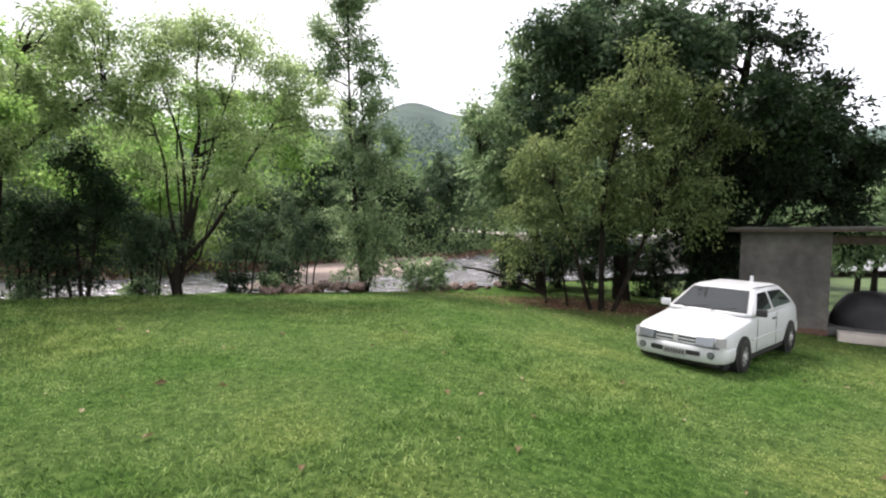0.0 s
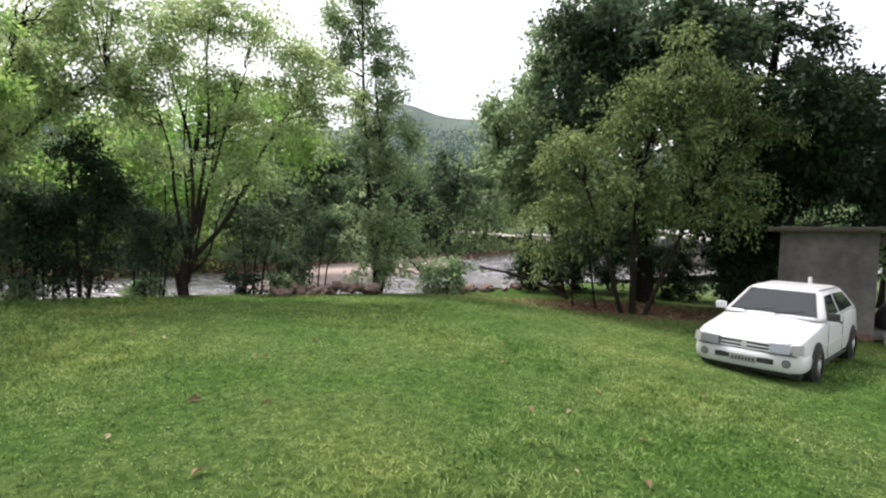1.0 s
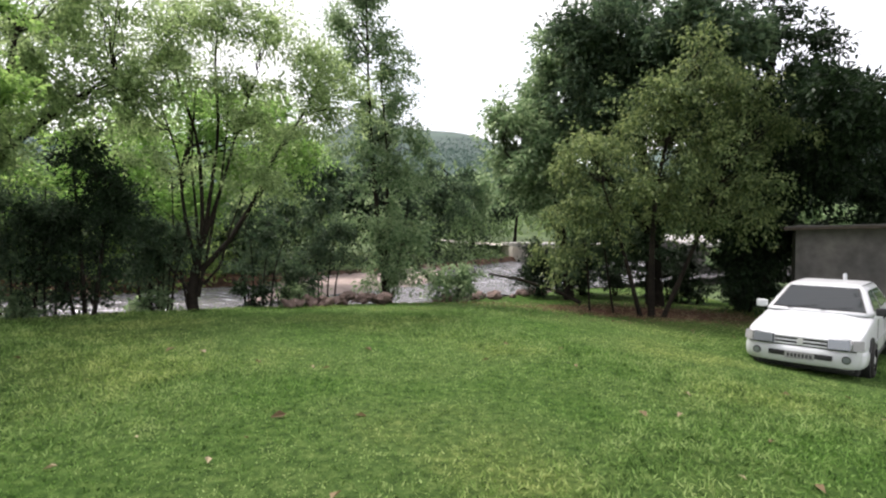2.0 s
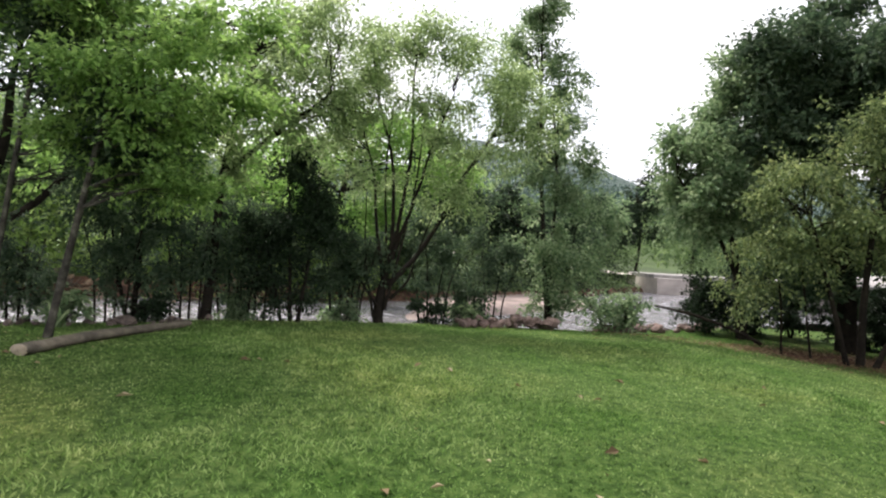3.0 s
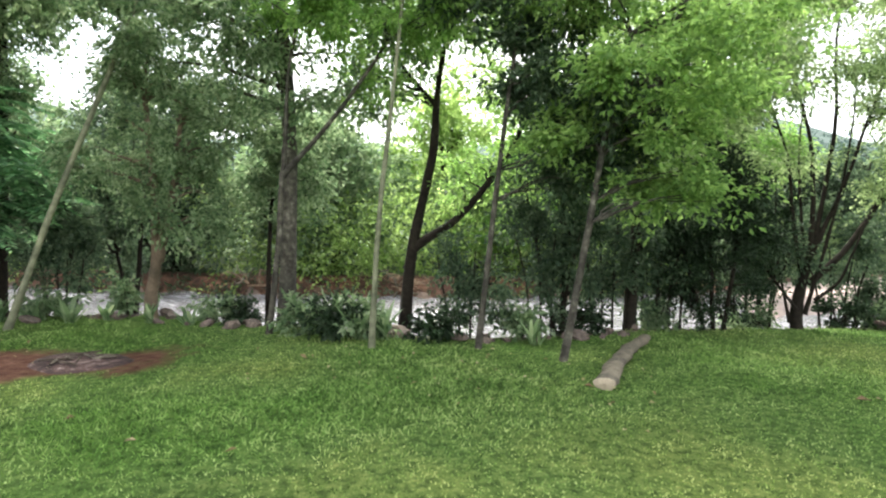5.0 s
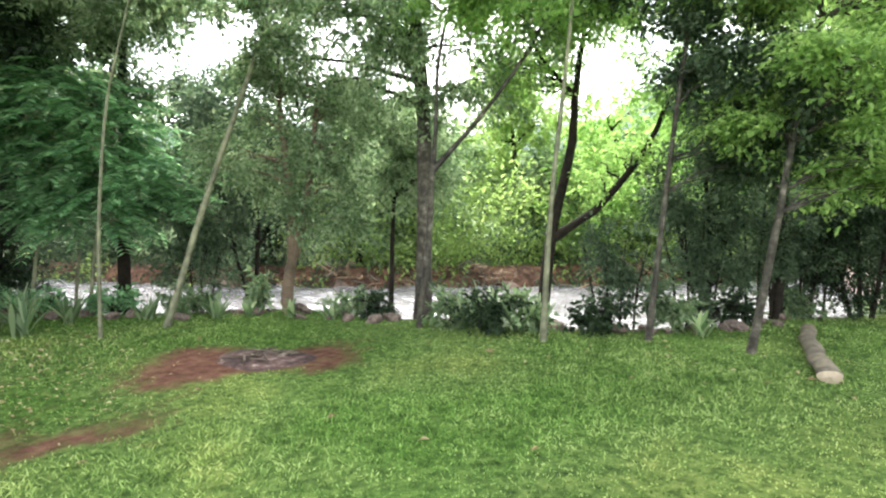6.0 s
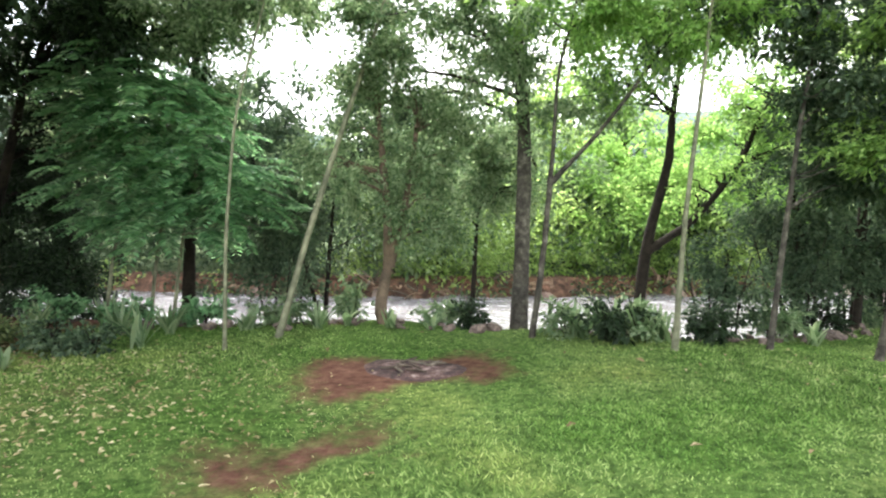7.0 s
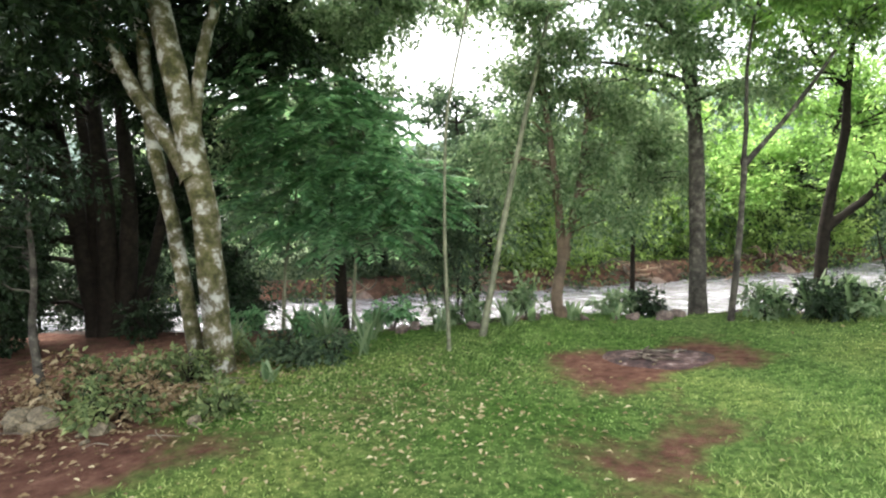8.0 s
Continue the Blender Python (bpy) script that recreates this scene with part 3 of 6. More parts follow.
# ---- rocks, log, fire place ----
def rock_mesh(name, seed, mat):
    g = np.random.default_rng(seed)
    bm = bmesh.new()
    bmesh.ops.create_icosphere(bm, subdivisions=2, radius=1)
    sx = 0.8 + 0.5 * g.random(3)
    off = g.random(3) * 20
    for v in bm.verts:
        k = noise.noise(Vector(v.co) * 1.3 + Vector(off)) * 0.45 + noise.noise(Vector(v.co) * 3.1 + Vector(off)) * 0.16
        v.co = Vector((v.co.x * sx[0], v.co.y * sx[1], v.co.z * 0.68)) * (1 + k)
    me_ = bpy.data.meshes.new(name)
    bm.to_mesh(me_)
    bm.free()
    me_.materials.append(mat)
    return me_


ROCKS = [rock_mesh("rock", 40 + k, M["rock"]) for k in range(5)]
TAN_ROCKS = [rock_mesh("rock", 50 + k, M["rock_tan"]) for k in range(4)]
RED_ROCKS = [rock_mesh("rock", 60 + k, M["rock_red"]) for k in range(5)]


def scatter_rocks(n, xs, ys, sizes, meshes, label, group, seed, heap=0.0):
    g = np.random.default_rng(seed)
    for k in range(n):
        x, y = xs[0] + (xs[1] - xs[0]) * g.random(), 0.0
        y = ys(x) + ys_spread(g, ys)
        s = sizes[0] + (sizes[1] - sizes[0]) * g.random() ** 2
        ob = new("rock", meshes[int(g.integers(len(meshes)))])
        up = heap * g.random()
        ob.matrix_basis = pose(x, y, float(ground_z(x, y)) + s * 0.3 + up, *(g.random(3) * [30, 30, 360])) @ Matrix.Diagonal((s, s, s, 1))
        tagged(ob, label, "rock", group)


def ys_spread(g, ys):
    return (g.random() - 0.5) * 0.9


scatter_rocks(62, (-3.4, -0.7), lambda x: bank_y(x) - 0.7, (0.07, 0.21), RED_ROCKS, "angular reddish rock in a heap at the lawn's edge", "rocks heaped on the bank", 3, 0.22)
scatter_rocks(46, (0.6, 5.0), lambda x: bank_y(x) - 0.5, (0.06, 0.2), RED_ROCKS, "small reddish river stone on the bank", "stones on the bank", 4, 0.05)
scatter_rocks(26, (-21.2, -15.0), lambda x: bank_y(x) - 0.5, (0.06, 0.16), ROCKS, "grey brown stone set along the lawn's edge", "stones along the bank", 5)
scatter_rocks(22, (-12.8, -8.2), lambda x: bank_y(x) - 0.4, (0.05, 0.16), ROCKS, "dark river stone below the trees", "stones along the bank", 6)
mound = np.random.default_rng(31)
for k in range(30):
    x, y = -23.3 + 2.7 * mound.random(), 1.7 + 2.6 * mound.random()
    s = 0.04 + 0.07 * mound.random() ** 2
    if k < 4:
        x, y, s = (-22.62, -22.2, -21.3, -20.35)[k], (2.0, 2.0, 2.0, 2.4)[k], (0.14, 0.165, 0.13, 0.10)[k]
    stone = new("rock", TAN_ROCKS[k % 4])
    stone.matrix_basis = pose(x, y, float(ground_z(x, y)) + s * 0.35, *(mound.random(3) * [30, 30, 360])) @ Matrix.Diagonal((s, s, s, 1))
    tagged(stone, "rounded tan boulder on bare red earth" if k < 4 else "mossy stone among dead leaves", "rock", "stones at the trunk")
scatter_rocks(22, (-24, -9), lambda x: far_y(x) - 0.6, (0.12, 0.4), ROCKS, "wet dark rock at the far waterline", "rocks in the river", 9)

log_line = smooth_line([(-8.33, 7.42, 0.2), (-8.28, 8.4, 0.2), (-8.2, 9.5, 0.12), (-8.0, 10.7, 0.0)], 18)
log_line[:, 2] = [float(ground_z(p[0], p[1])) + 0.07 for p in log_line]
log_line[:, 0] += 0.012 * np.sin(np.arange(18) * 0.9)
lv, lf = tube(log_line, np.linspace(0.128, 0.10, 18) * (1 + 0.06 * np.sin(np.arange(18) * 1.7)), 14, 0.07, 5)
flat_z = np.repeat(log_line[:, 2], 14)
lv[:, 2] = flat_z + (lv[:, 2] - flat_z) * 0.62
log_root = thing("log", tuple(log_line[0] - [0, 0, 0.1]), "weathered grey log lying on the grass by the bank", "log")
part_np("log_body", lv - np.array(log_root.location), lf, M["log_wood"], log_root, smooth=True)
end_v = np.concatenate([lv[:14], log_line[:1] + [[0.0, -0.02, 0.0]]])
part_np("cut_end", end_v - np.array(log_root.location), np.array([[k, (k + 1) % 14, 14] for k in range(14)]), M["cut_wood"], log_root, "pale sawn end")

pit_g = np.random.default_rng(12)
pit = thing("fire_place", at(-15.5, 6.35), "burnt-out camp fire with ash and charred sticks", "fire place")
pv, pf, rings, segs = [], [], 7, 26
for a in range(rings + 1):
    for b in range(segs):
        r = a / rings
        th = 2 * math.pi * b / segs
        rr = r * (0.95 + 0.2 * noise.noise(Vector((math.cos(th) * 1.5, math.sin(th) * 1.5, 3))))
        px, py = rr * 0.92 * math.cos(th), rr * 0.6 * math.sin(th)
        h = 0.085 * (1 - r) ** 0.8 + 0.03 * noise.noise(Vector((px * 5, py * 5, 1))) * (1 - r)
        pv.append((px, py, float(ground_z(px - 15.5, py + 6.35)) - pit.location.z + max(h, 0) + 0.004 - 0.03 * (r > 0.99)))
for a in range(rings):
    for b in range(segs):
        c = (b + 1) % segs
        pf.append((a * segs + b, a * segs + c, (a + 1) * segs + c, (a + 1) * segs + b))
part_np("ember_bed", np.array(pv), np.array(pf), M["ash"], pit, smooth=True)
for k in range(13):
    a = pit_g.random() * math.pi
    c = np.array([pit_g.normal() * 0.3, pit_g.normal() * 0.16, 0.085])
    d = np.array([math.cos(a), math.sin(a), 0.05 * pit_g.normal()]) * (0.1 + 0.16 * pit_g.random())
    v_, f_ = tube([c - d, c, c + d], [0.016, 0.02, 0.012], 6, 0.15, k)
    part_np("charred_stick", v_, f_, M["timber_dark"] if k % 3 else M["log_wood"], pit)

# ---- trees along the near bank ----
Z = lambda x, y: float(ground_z(x, y)) - 0.08

tree("lichened_tree", at(-21.6, 4.2), [
    ([(-21.99, 4.26, -0.30), (-22.07, 4.26, 0.02), (-22.17, 4.26, 1.35), (-22.31, 4.26, 2.47), (-22.52, 4.26, 3.44), (-22.59, 4.29, 4.14), (-22.68, 4.38, 5.64), (-22.97, 4.49, 7.02)], 0.124, 0.089),
    ([(-21.57, 4.23, -0.30), (-21.59, 4.23, 0.00), (-21.61, 4.23, 0.66), (-21.62, 4.23, 2.43), (-21.76, 4.23, 3.24), (-21.87, 4.23, 3.98), (-22.03, 4.23, 4.80), (-22.22, 4.26, 5.69), (-22.40, 4.38, 7.25)], 0.212, 0.158),
    ([(-21.76, 4.15, 2.99), (-22.11, 4.13, 3.59), (-22.50, 4.13, 4.14), (-22.88, 4.13, 4.80), (-23.44, 4.15, 5.88), (-23.89, 4.15, 7.02)], 0.128, 0.074),
    ([(-21.80, 4.29, 3.68), (-21.71, 4.32, 4.14), (-21.61, 4.32, 4.56), (-21.42, 4.32, 5.11), (-21.25, 4.34, 5.52), (-20.90, 4.49, 7.02)], 0.099, 0.065)],
    # lobes above z 8 are out of view, added to shade the west lawn
    [(-21.8, 4.2, 6.3, 2.6, 2.4, 1.0, 3), (-19.4, 4.6, 7.0, 2.4, 2.0, 0.9, 2), (-23.8, 4.6, 5.4, 2.0, 2.0, 1.2, 3), (-23.4, 1.4, 7.2, 3.2, 2.8, 0.9, 4), (-26.4, 3.0, 6.4, 2.4, 2.6, 1.0, 3), (-20.0, 0.8, 7.8, 2.6, 2.4, 0.8, 2.4), (-17.4, 4.4, 8.6, 2.8, 2.6, 0.9, 3), (-22.6, 6.2, 8.4, 3.0, 2.2, 1.0, 3)],
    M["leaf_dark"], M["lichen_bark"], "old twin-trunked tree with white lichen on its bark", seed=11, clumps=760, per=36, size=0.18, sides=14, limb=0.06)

tree("dark_tree", at(-26.9, 6.6), [
    ([(-27.0, 6.6, -0.3), (-27.4, 6.6, 2.4), (-28.0, 6.7, 5.2)], 0.26, 0.12),
    ([(-26.8, 6.6, -0.3), (-26.7, 6.7, 2.4), (-26.9, 6.8, 5.5)], 0.26, 0.13),
    ([(-26.6, 6.7, -0.3), (-26.2, 6.9, 2.5), (-26.3, 7.0, 5.4)], 0.24, 0.11),
    ([(-27.1, 6.6, -0.3), (-27.1, 6.8, 3.0), (-27.6, 7.0, 6.0)], 0.2, 0.1),
    ([(-26.5, 6.8, -0.2), (-25.6, 7.1, 2.2), (-25.0, 7.4, 4.9)], 0.15, 0.08)],
    # the lobe at x -30.2 is unseen, added to block skylight from the left
    [(-26.4, 6.4, 5.9, 3.2, 2.6, 1.8, 5), (-29.0, 5.2, 5.2, 2.6, 2.8, 2.2, 4), (-23.2, 7.2, 5.9, 2.2, 1.6, 1.2, 4), (-29.0, 6.2, 2.4, 2.0, 1.8, 1.6, 3.2), (-25.2, 8.4, 3.6, 1.8, 1.2, 1.4, 2.4), (-27.6, 8.8, 2.6, 2.8, 1.4, 1.8, 7), (-30.2, 1.6, 4.4, 2.4, 2.6, 2.6, 4), (-28.6, 3.4, 5.8, 2.2, 2.2, 1.2, 3), (-27.6, 4.4, 4.6, 1.6, 1.5, 1.2, 2.6), (-29.0, 3.6, 2.6, 1.6, 1.5, 1.4, 2.6)],
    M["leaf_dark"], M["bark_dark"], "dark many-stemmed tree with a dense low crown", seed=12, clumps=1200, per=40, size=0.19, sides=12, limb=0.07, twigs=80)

# out of view; added only to block the sky from the south-west
tree("dark_tree", at(-26.0, -0.8), [
    ([(-26.0, -0.8, -0.3), (-25.9, -0.9, 2.4), (-25.6, -1.0, 5.4)], 0.24, 0.10),
    ([(-25.9, -0.8, 1.6), (-26.8, -0.4, 3.6), (-27.6, 0.0, 5.6)], 0.13, 0.06)],
    [(-25.4, -1.2, 5.6, 2.8, 2.6, 2.0, 4), (-27.8, 0.2, 4.8, 2.2, 1.8, 2.0, 3), (-24.2, -2.6, 3.6, 1.8, 1.8, 1.6, 2), (-26.4, -0.6, 2.6, 1.8, 1.4, 1.4, 2)],
    M["leaf_dark"], M["bark_dark"], "unseen dense-crowned tree added to shade the lawn's corner", seed=34, clumps=420, per=30, size=0.24, limb=0.06, twigs=40)

tree("overhanging_tree", at(-22.6, 9.4), [
    ([(-22.6, 9.4, -0.6), (-22.5, 9.5, 3.0), (-22.2, 9.4, 6.2), (-22.0, 9.2, 8.2)], 0.15, 0.06)],
    # the last two lobes hang above the view, added as a lawn shade
    [(-22.2, 8.2, 6.3, 2.2, 1.7, 0.9, 3), (-20.6, 8.8, 7.4, 1.8, 1.8, 1.1, 2), (-24.0, 9.0, 4.6, 1.6, 1.6, 1.4, 2), (-21.2, 7.8, 6.2, 1.1, 0.9, 0.7, 1.4), (-21.8, 8.9, 4.9, 1.0, 0.9, 0.7, 1.0), (-21.2, 9.8, 7.2, 1.5, 1.2, 0.9, 2.5), (-20.4, 7.2, 8.8, 2.4, 2.0, 0.8, 5), (-23.2, 6.6, 8.6, 2.2, 2.0, 0.8, 4)],
    M["leaf_mid"], M["bark_dark"], "slim dark tree leaning over the bank", seed=13, clumps=900, per=36, size=0.13, limb=0.05)

tree("understorey_tree", at(-19.6, 10.6), [
    ([(-19.6, 10.6, -0.9), (-19.5, 10.7, 1.2), (-19.3, 10.7, 3.2)], 0.07, 0.03), ([(-19.6, 10.6, -0.5), (-20.2, 10.6, 1.4), (-20.6, 10.7, 3.0)], 0.05, 0.02)],
    [(-19.6, 10.7, 3.0, 1.5, 1.2, 1.2, 2), (-20.6, 10.8, 1.7, 1.3, 1.0, 1.0, 1.6), (-18.4, 10.8, 4.4, 1.2, 1.0, 0.9, 1.2)],
    M["leaf_shade"], M["bark_dark"], "understorey tree on the bank, shade in its leaf colour", seed=32, clumps=260, per=34)
tree("understorey_tree", at(-16.0, 11.0), [
    ([(-16.0, 11.0, -1.0), (-15.9, 11.0, 1.4), (-15.8, 11.1, 3.6)], 0.07, 0.03)],
    [(-16.0, 11.0, 2.6, 1.2, 1.0, 0.9, 1.4), (-15.6, 11.0, 4.0, 1.3, 1.1, 0.8, 1.6), (-15.2, 11.0, 3.1, 1.0, 0.9, 0.8, 1.2)],
    M["leaf_mid"], M["bark_dark"], "slim understorey tree on the bank", seed=33, clumps=200, per=32)

tree("feathered_tree", at(-22.3, 7.5), [
    ([(-22.8, 7.35, -0.3), (-22.75, 7.5, 1.2), (-22.4, 7.8, 3.2)], 0.045, 0.02),
    ([(-22.2, 7.9, -0.5), (-22.1, 8.0, 1.2), (-21.6, 8.1, 3.6)], 0.045, 0.02),
    ([(-21.3, 7.6, -0.3), (-21.2, 7.8, 1.6), (-20.9, 8.1, 3.7)], 0.04, 0.018)],
    [(-21.4, 8.1, 3.5, 1.7, 1.2, 1.1, 3), (-22.6, 7.8, 3.0, 1.5, 1.1, 1.0, 2.4), (-20.1, 8.2, 2.6, 1.1, 1.0, 0.8, 1.6), (-21.2, 7.7, 2.2, 1.3, 0.8, 0.6, 1.2), (-21.9, 7.7, 4.4, 1.5, 1.0, 0.8, 2.2), (-22.6, 7.7, 5.1, 1.2, 0.9, 0.7, 1.4)],
    M["leaf_blue"], M["bark_pale"], "young tree with long feathered blue-green leaves", seed=14, style="frond", clumps=600, pairs=11, frond=0.8, leaflet=0.23, twigs=60, limb=0.02)

tree("leaning_sapling", at(-18.4, 7.0), [
    ([(-18.42, 7.0, -0.2), (-18.0, 7.6, 2.1), (-17.6, 8.2, 4.1), (-17.35, 8.5, 5.2), (-17.1, 8.9, 6.6)], 0.062, 0.03)],
    [(-17.4, 9.4, 6.9, 1.2, 1.1, 0.6, 1)], M["leaf_mid"], M["bark_pale"], "leaning pale sapling with a bare stem", seed=15, clumps=70, per=30, twigs=10, limb=0.02)

tree("sapling", at(-18.6, 6.0), [
    ([(-18.62, 6.0, -0.15), (-18.6, 6.05, 2.0), (-18.5, 6.2, 3.9), (-18.1, 6.4, 5.6)], 0.034, 0.016)],
    [(-18.0, 6.6, 6.4, 1.0, 0.9, 0.5, 1)], M["leaf_mid"], M["bark_pale"], "straight thin sapling rising from the lawn's edge", seed=16, clumps=50, per=28, twigs=10, limb=0.014)

tree("red_barked_tree", at(-17.25, 9.15), [
    ([(-17.15, 9.05, -0.3), (-17.4, 9.15, 0.35), (-17.2, 9.2, 1.2), (-17.25, 9.2, 2.8), (-17.4, 9.2, 4.4)], 0.15, 0.05),
    ([(-17.2, 9.2, 1.2), (-16.85, 9.25, 2.5), (-16.6, 9.3, 4.2)], 0.09, 0.04)],
    [(-17.9, 9.0, 3.5, 1.1, 1.1, 0.9, 2), (-16.5, 9.4, 3.3, 1.1, 1.0, 1.0, 2), (-17.2, 9.2, 4.9, 1.4, 1.2, 0.9, 2.4), (-16.6, 9.3, 2.2, 0.9, 0.9, 0.6, 1)],
    M["leaf_mid"], M["bark_brown"], "tree with a crooked red-brown trunk", seed=17, dense=1.2, clumps=330, per=36, size=0.12)

tree("tall_grey_tree", at(-14.65, 10.0), [
    ([(-14.68, 9.95, -0.5), (-14.62, 10.0, 1.8), (-14.6, 10.0, 3.9), (-14.8, 10.0, 6.0), (-15.0, 10.1, 9.0)], 0.175, 0.10),
    ([(-14.65, 10.0, 5.2), (-15.8, 9.8, 6.6), (-16.8, 9.6, 7.4)], 0.06, 0.03)],
    # the high crown from z 7.6 up is unseen, widened to shade the lawn
    [(-15.4, 9.3, 5.7, 2.0, 1.6, 0.8, 4), (-12.9, 10.2, 5.7, 1.9, 1.6, 0.8, 1.3), (-17.8, 8.8, 5.9, 1.8, 1.6, 0.9, 3), (-15.8, 9.8, 4.4, 1.5, 1.1, 0.6, 1.2), (-13.3, 10.3, 4.5, 1.3, 1.0, 0.6, 1.0), (-13.9, 10.4, 7.6, 2.2, 1.8, 1.0, 3), (-16.8, 10.0, 7.8, 2.2, 1.8, 1.0, 3), (-15.0, 10.2, 9.4, 2.8, 2.4, 1.3, 4), (-12.0, 10.2, 8.6, 2.2, 2.0, 1.0, 3), (-17.2, 7.4, 9.4, 2.6, 2.2, 0.9, 6), (-13.6, 8.2, 9.2, 2.5, 2.2, 0.9, 6), (-10.9, 9.2, 9.0, 2.2, 1.9, 0.8, 5)],
    M["leaf_mid"], M["bark_grey"], "tall straight tree with grey bark", seed=18, dense=1.3, clumps=1500, per=34, sides=14, limb=0.06)

tree("forked_tree", at(-14.15, 8.85), [
    ([(-14.25, 8.85, -0.3), (-14.05, 8.9, 1.3), (-13.92, 8.9, 2.85)], 0.062, 0.05),
    ([(-13.92, 8.9, 2.8), (-13.85, 8.9, 3.6), (-13.8, 8.9, 4.7), (-13.5, 9.0, 6.0)], 0.045, 0.02),
    ([(-13.92, 8.9, 2.8), (-13.1, 9.1, 3.7), (-12.15, 9.4, 5.0), (-11.8, 9.6, 6.3)], 0.048, 0.02)],
    [(-12.2, 9.4, 6.0, 1.8, 1.3, 0.7, 2), (-13.6, 9.0, 5.9, 1.2, 1.0, 0.7, 1.2), (-11.4, 9.2, 5.3, 1.2, 1.0, 0.6, 1.2)],
    M["leaf_bright"], M["bark_grey"], "slim forked tree with a long rising limb", seed=19, clumps=190, per=32, twigs=22, limb=0.025)

tree("dark_forked_tree", at(-12.4, 10.7), [
    ([(-12.45, 10.65, -0.5), (-12.3, 10.7, 1.5), (-11.85, 10.8, 3.4), (-11.8, 10.8, 4.3), (-11.6, 10.9, 5.6)], 0.13, 0.04),
    ([(-12.3, 10.7, 1.5), (-11.4, 11.0, 2.1), (-10.5, 11.3, 3.3), (-9.9, 11.6, 4.9)], 0.09, 0.035),
    ([(-11.8, 10.8, 4.2), (-12.5, 10.6, 5.0), (-12.8, 10.5, 5.8)], 0.04, 0.02)],
    [(-11.6, 10.9, 6.2, 1.4, 1.2, 0.8, 2), (-9.8, 11.6, 4.9, 1.2, 1.1, 0.8, 1.6), (-12.9, 10.6, 5.0, 1.0, 1.0, 0.8, 1.2), (-10.9, 11.3, 3.0, 0.9, 0.9, 0.5, 0.8)],
    M["leaf_bright"], M["bark_dark"], "dark-stemmed tree forking low with light green leaves", seed=20, clumps=220, per=32, size=0.11, spread=0.22, flat=0.5, limb=0.03)

tree("pole_tree", at(-11.8, 8.28), [
    ([(-11.85, 8.28, -0.2), (-11.75, 8.3, 1.9), (-11.6, 8.4, 3.6), (-11.35, 8.5, 6.4)], 0.052, 0.022)],
    [(-11.3, 8.6, 6.5, 1.1, 1.0, 0.5, 1)], M["leaf_mid"], M["bark_pale"], "thin pale pole-like tree", seed=21, clumps=150, per=30, twigs=10, limb=0.018)
tree("pole_tree", at(-10.35, 9.0), [
    ([(-10.4, 9.0, -0.25), (-10.15, 9.1, 2.4), (-9.9, 9.2, 4.5), (-9.7, 9.3, 6.2)], 0.05, 0.022)],
    [(-9.9, 9.3, 5.8, 1.4, 1.1, 0.7, 2), (-9.4, 9.6, 4.4, 1.1, 1.0, 0.6, 1.4), (-8.6, 9.7, 3.7, 1.1, 0.9, 0.5, 1.4), (-9.2, 9.6, 2.9, 0.9, 0.8, 0.5, 1.0)], M["leaf_shade"], M["bark_grey"], "thin leaning pole-like tree with a dark tuft of leaves", seed=22, clumps=430, per=34, twigs=12, limb=0.018)

tree("layered_tree", at(-9.0, 8.67), [
    ([(-9.05, 8.65, -0.2), (-8.75, 8.75, 1.7), (-8.5, 8.9, 3.3), (-8.2, 9.0, 4.6)], 0.06, 0.03)],
    [(-7.9, 9.2, 4.15, 1.9, 1.4, 0.42, 3), (-8.3, 9.0, 3.4, 1.3, 1.1, 0.4, 1.6), (-7.6, 9.2, 2.5, 1.0, 0.9, 0.3, 1), (-7.0, 9.1, 4.9, 1.2, 1.0, 0.4, 1.2), (-8.5, 9.1, 5.2, 1.3, 1.1, 0.4, 1.4)],
    M["leaf_fresh"], M["bark_grey"], "young tree with level layers of feathered green leaves", seed=23, clumps=400, per=34, size=0.12, spread=0.22, flat=0.45, droop=0.25, limb=0.022, twigs=60)

tree("light_feathered_tree", at(-8.35, 11.9), [
    ([(-8.35, 11.9, -0.6), (-8.25, 12.0, 1.6), (-8.2, 12.1, 3.2), (-7.7, 12.2, 5.6)], 0.12, 0.04),
    ([(-8.2, 12.1, 3.0), (-7.2, 12.4, 4.0), (-6.2, 12.7, 4.9)], 0.06, 0.025)],
    [(-7.6, 12.2, 5.8, 1.4, 1.3, 1.0, 3), (-6.2, 12.6, 4.9, 1.1, 1.1, 0.9, 2), (-8.4, 12.1, 3.5, 1.0, 1.0, 0.8, 1.4), (-6.6, 12.4, 6.4, 1.3, 1.2, 0.7, 2), (-7.2, 12.4, 4.3, 0.9, 0.8, 0.7, 1.4)],
    M["leaf_airy"], M["bark_dark"], "tall tree with light feathery foliage", seed=24, clumps=330, per=34, size=0.11, spread=0.24, dense=1.8, limb=0.03)

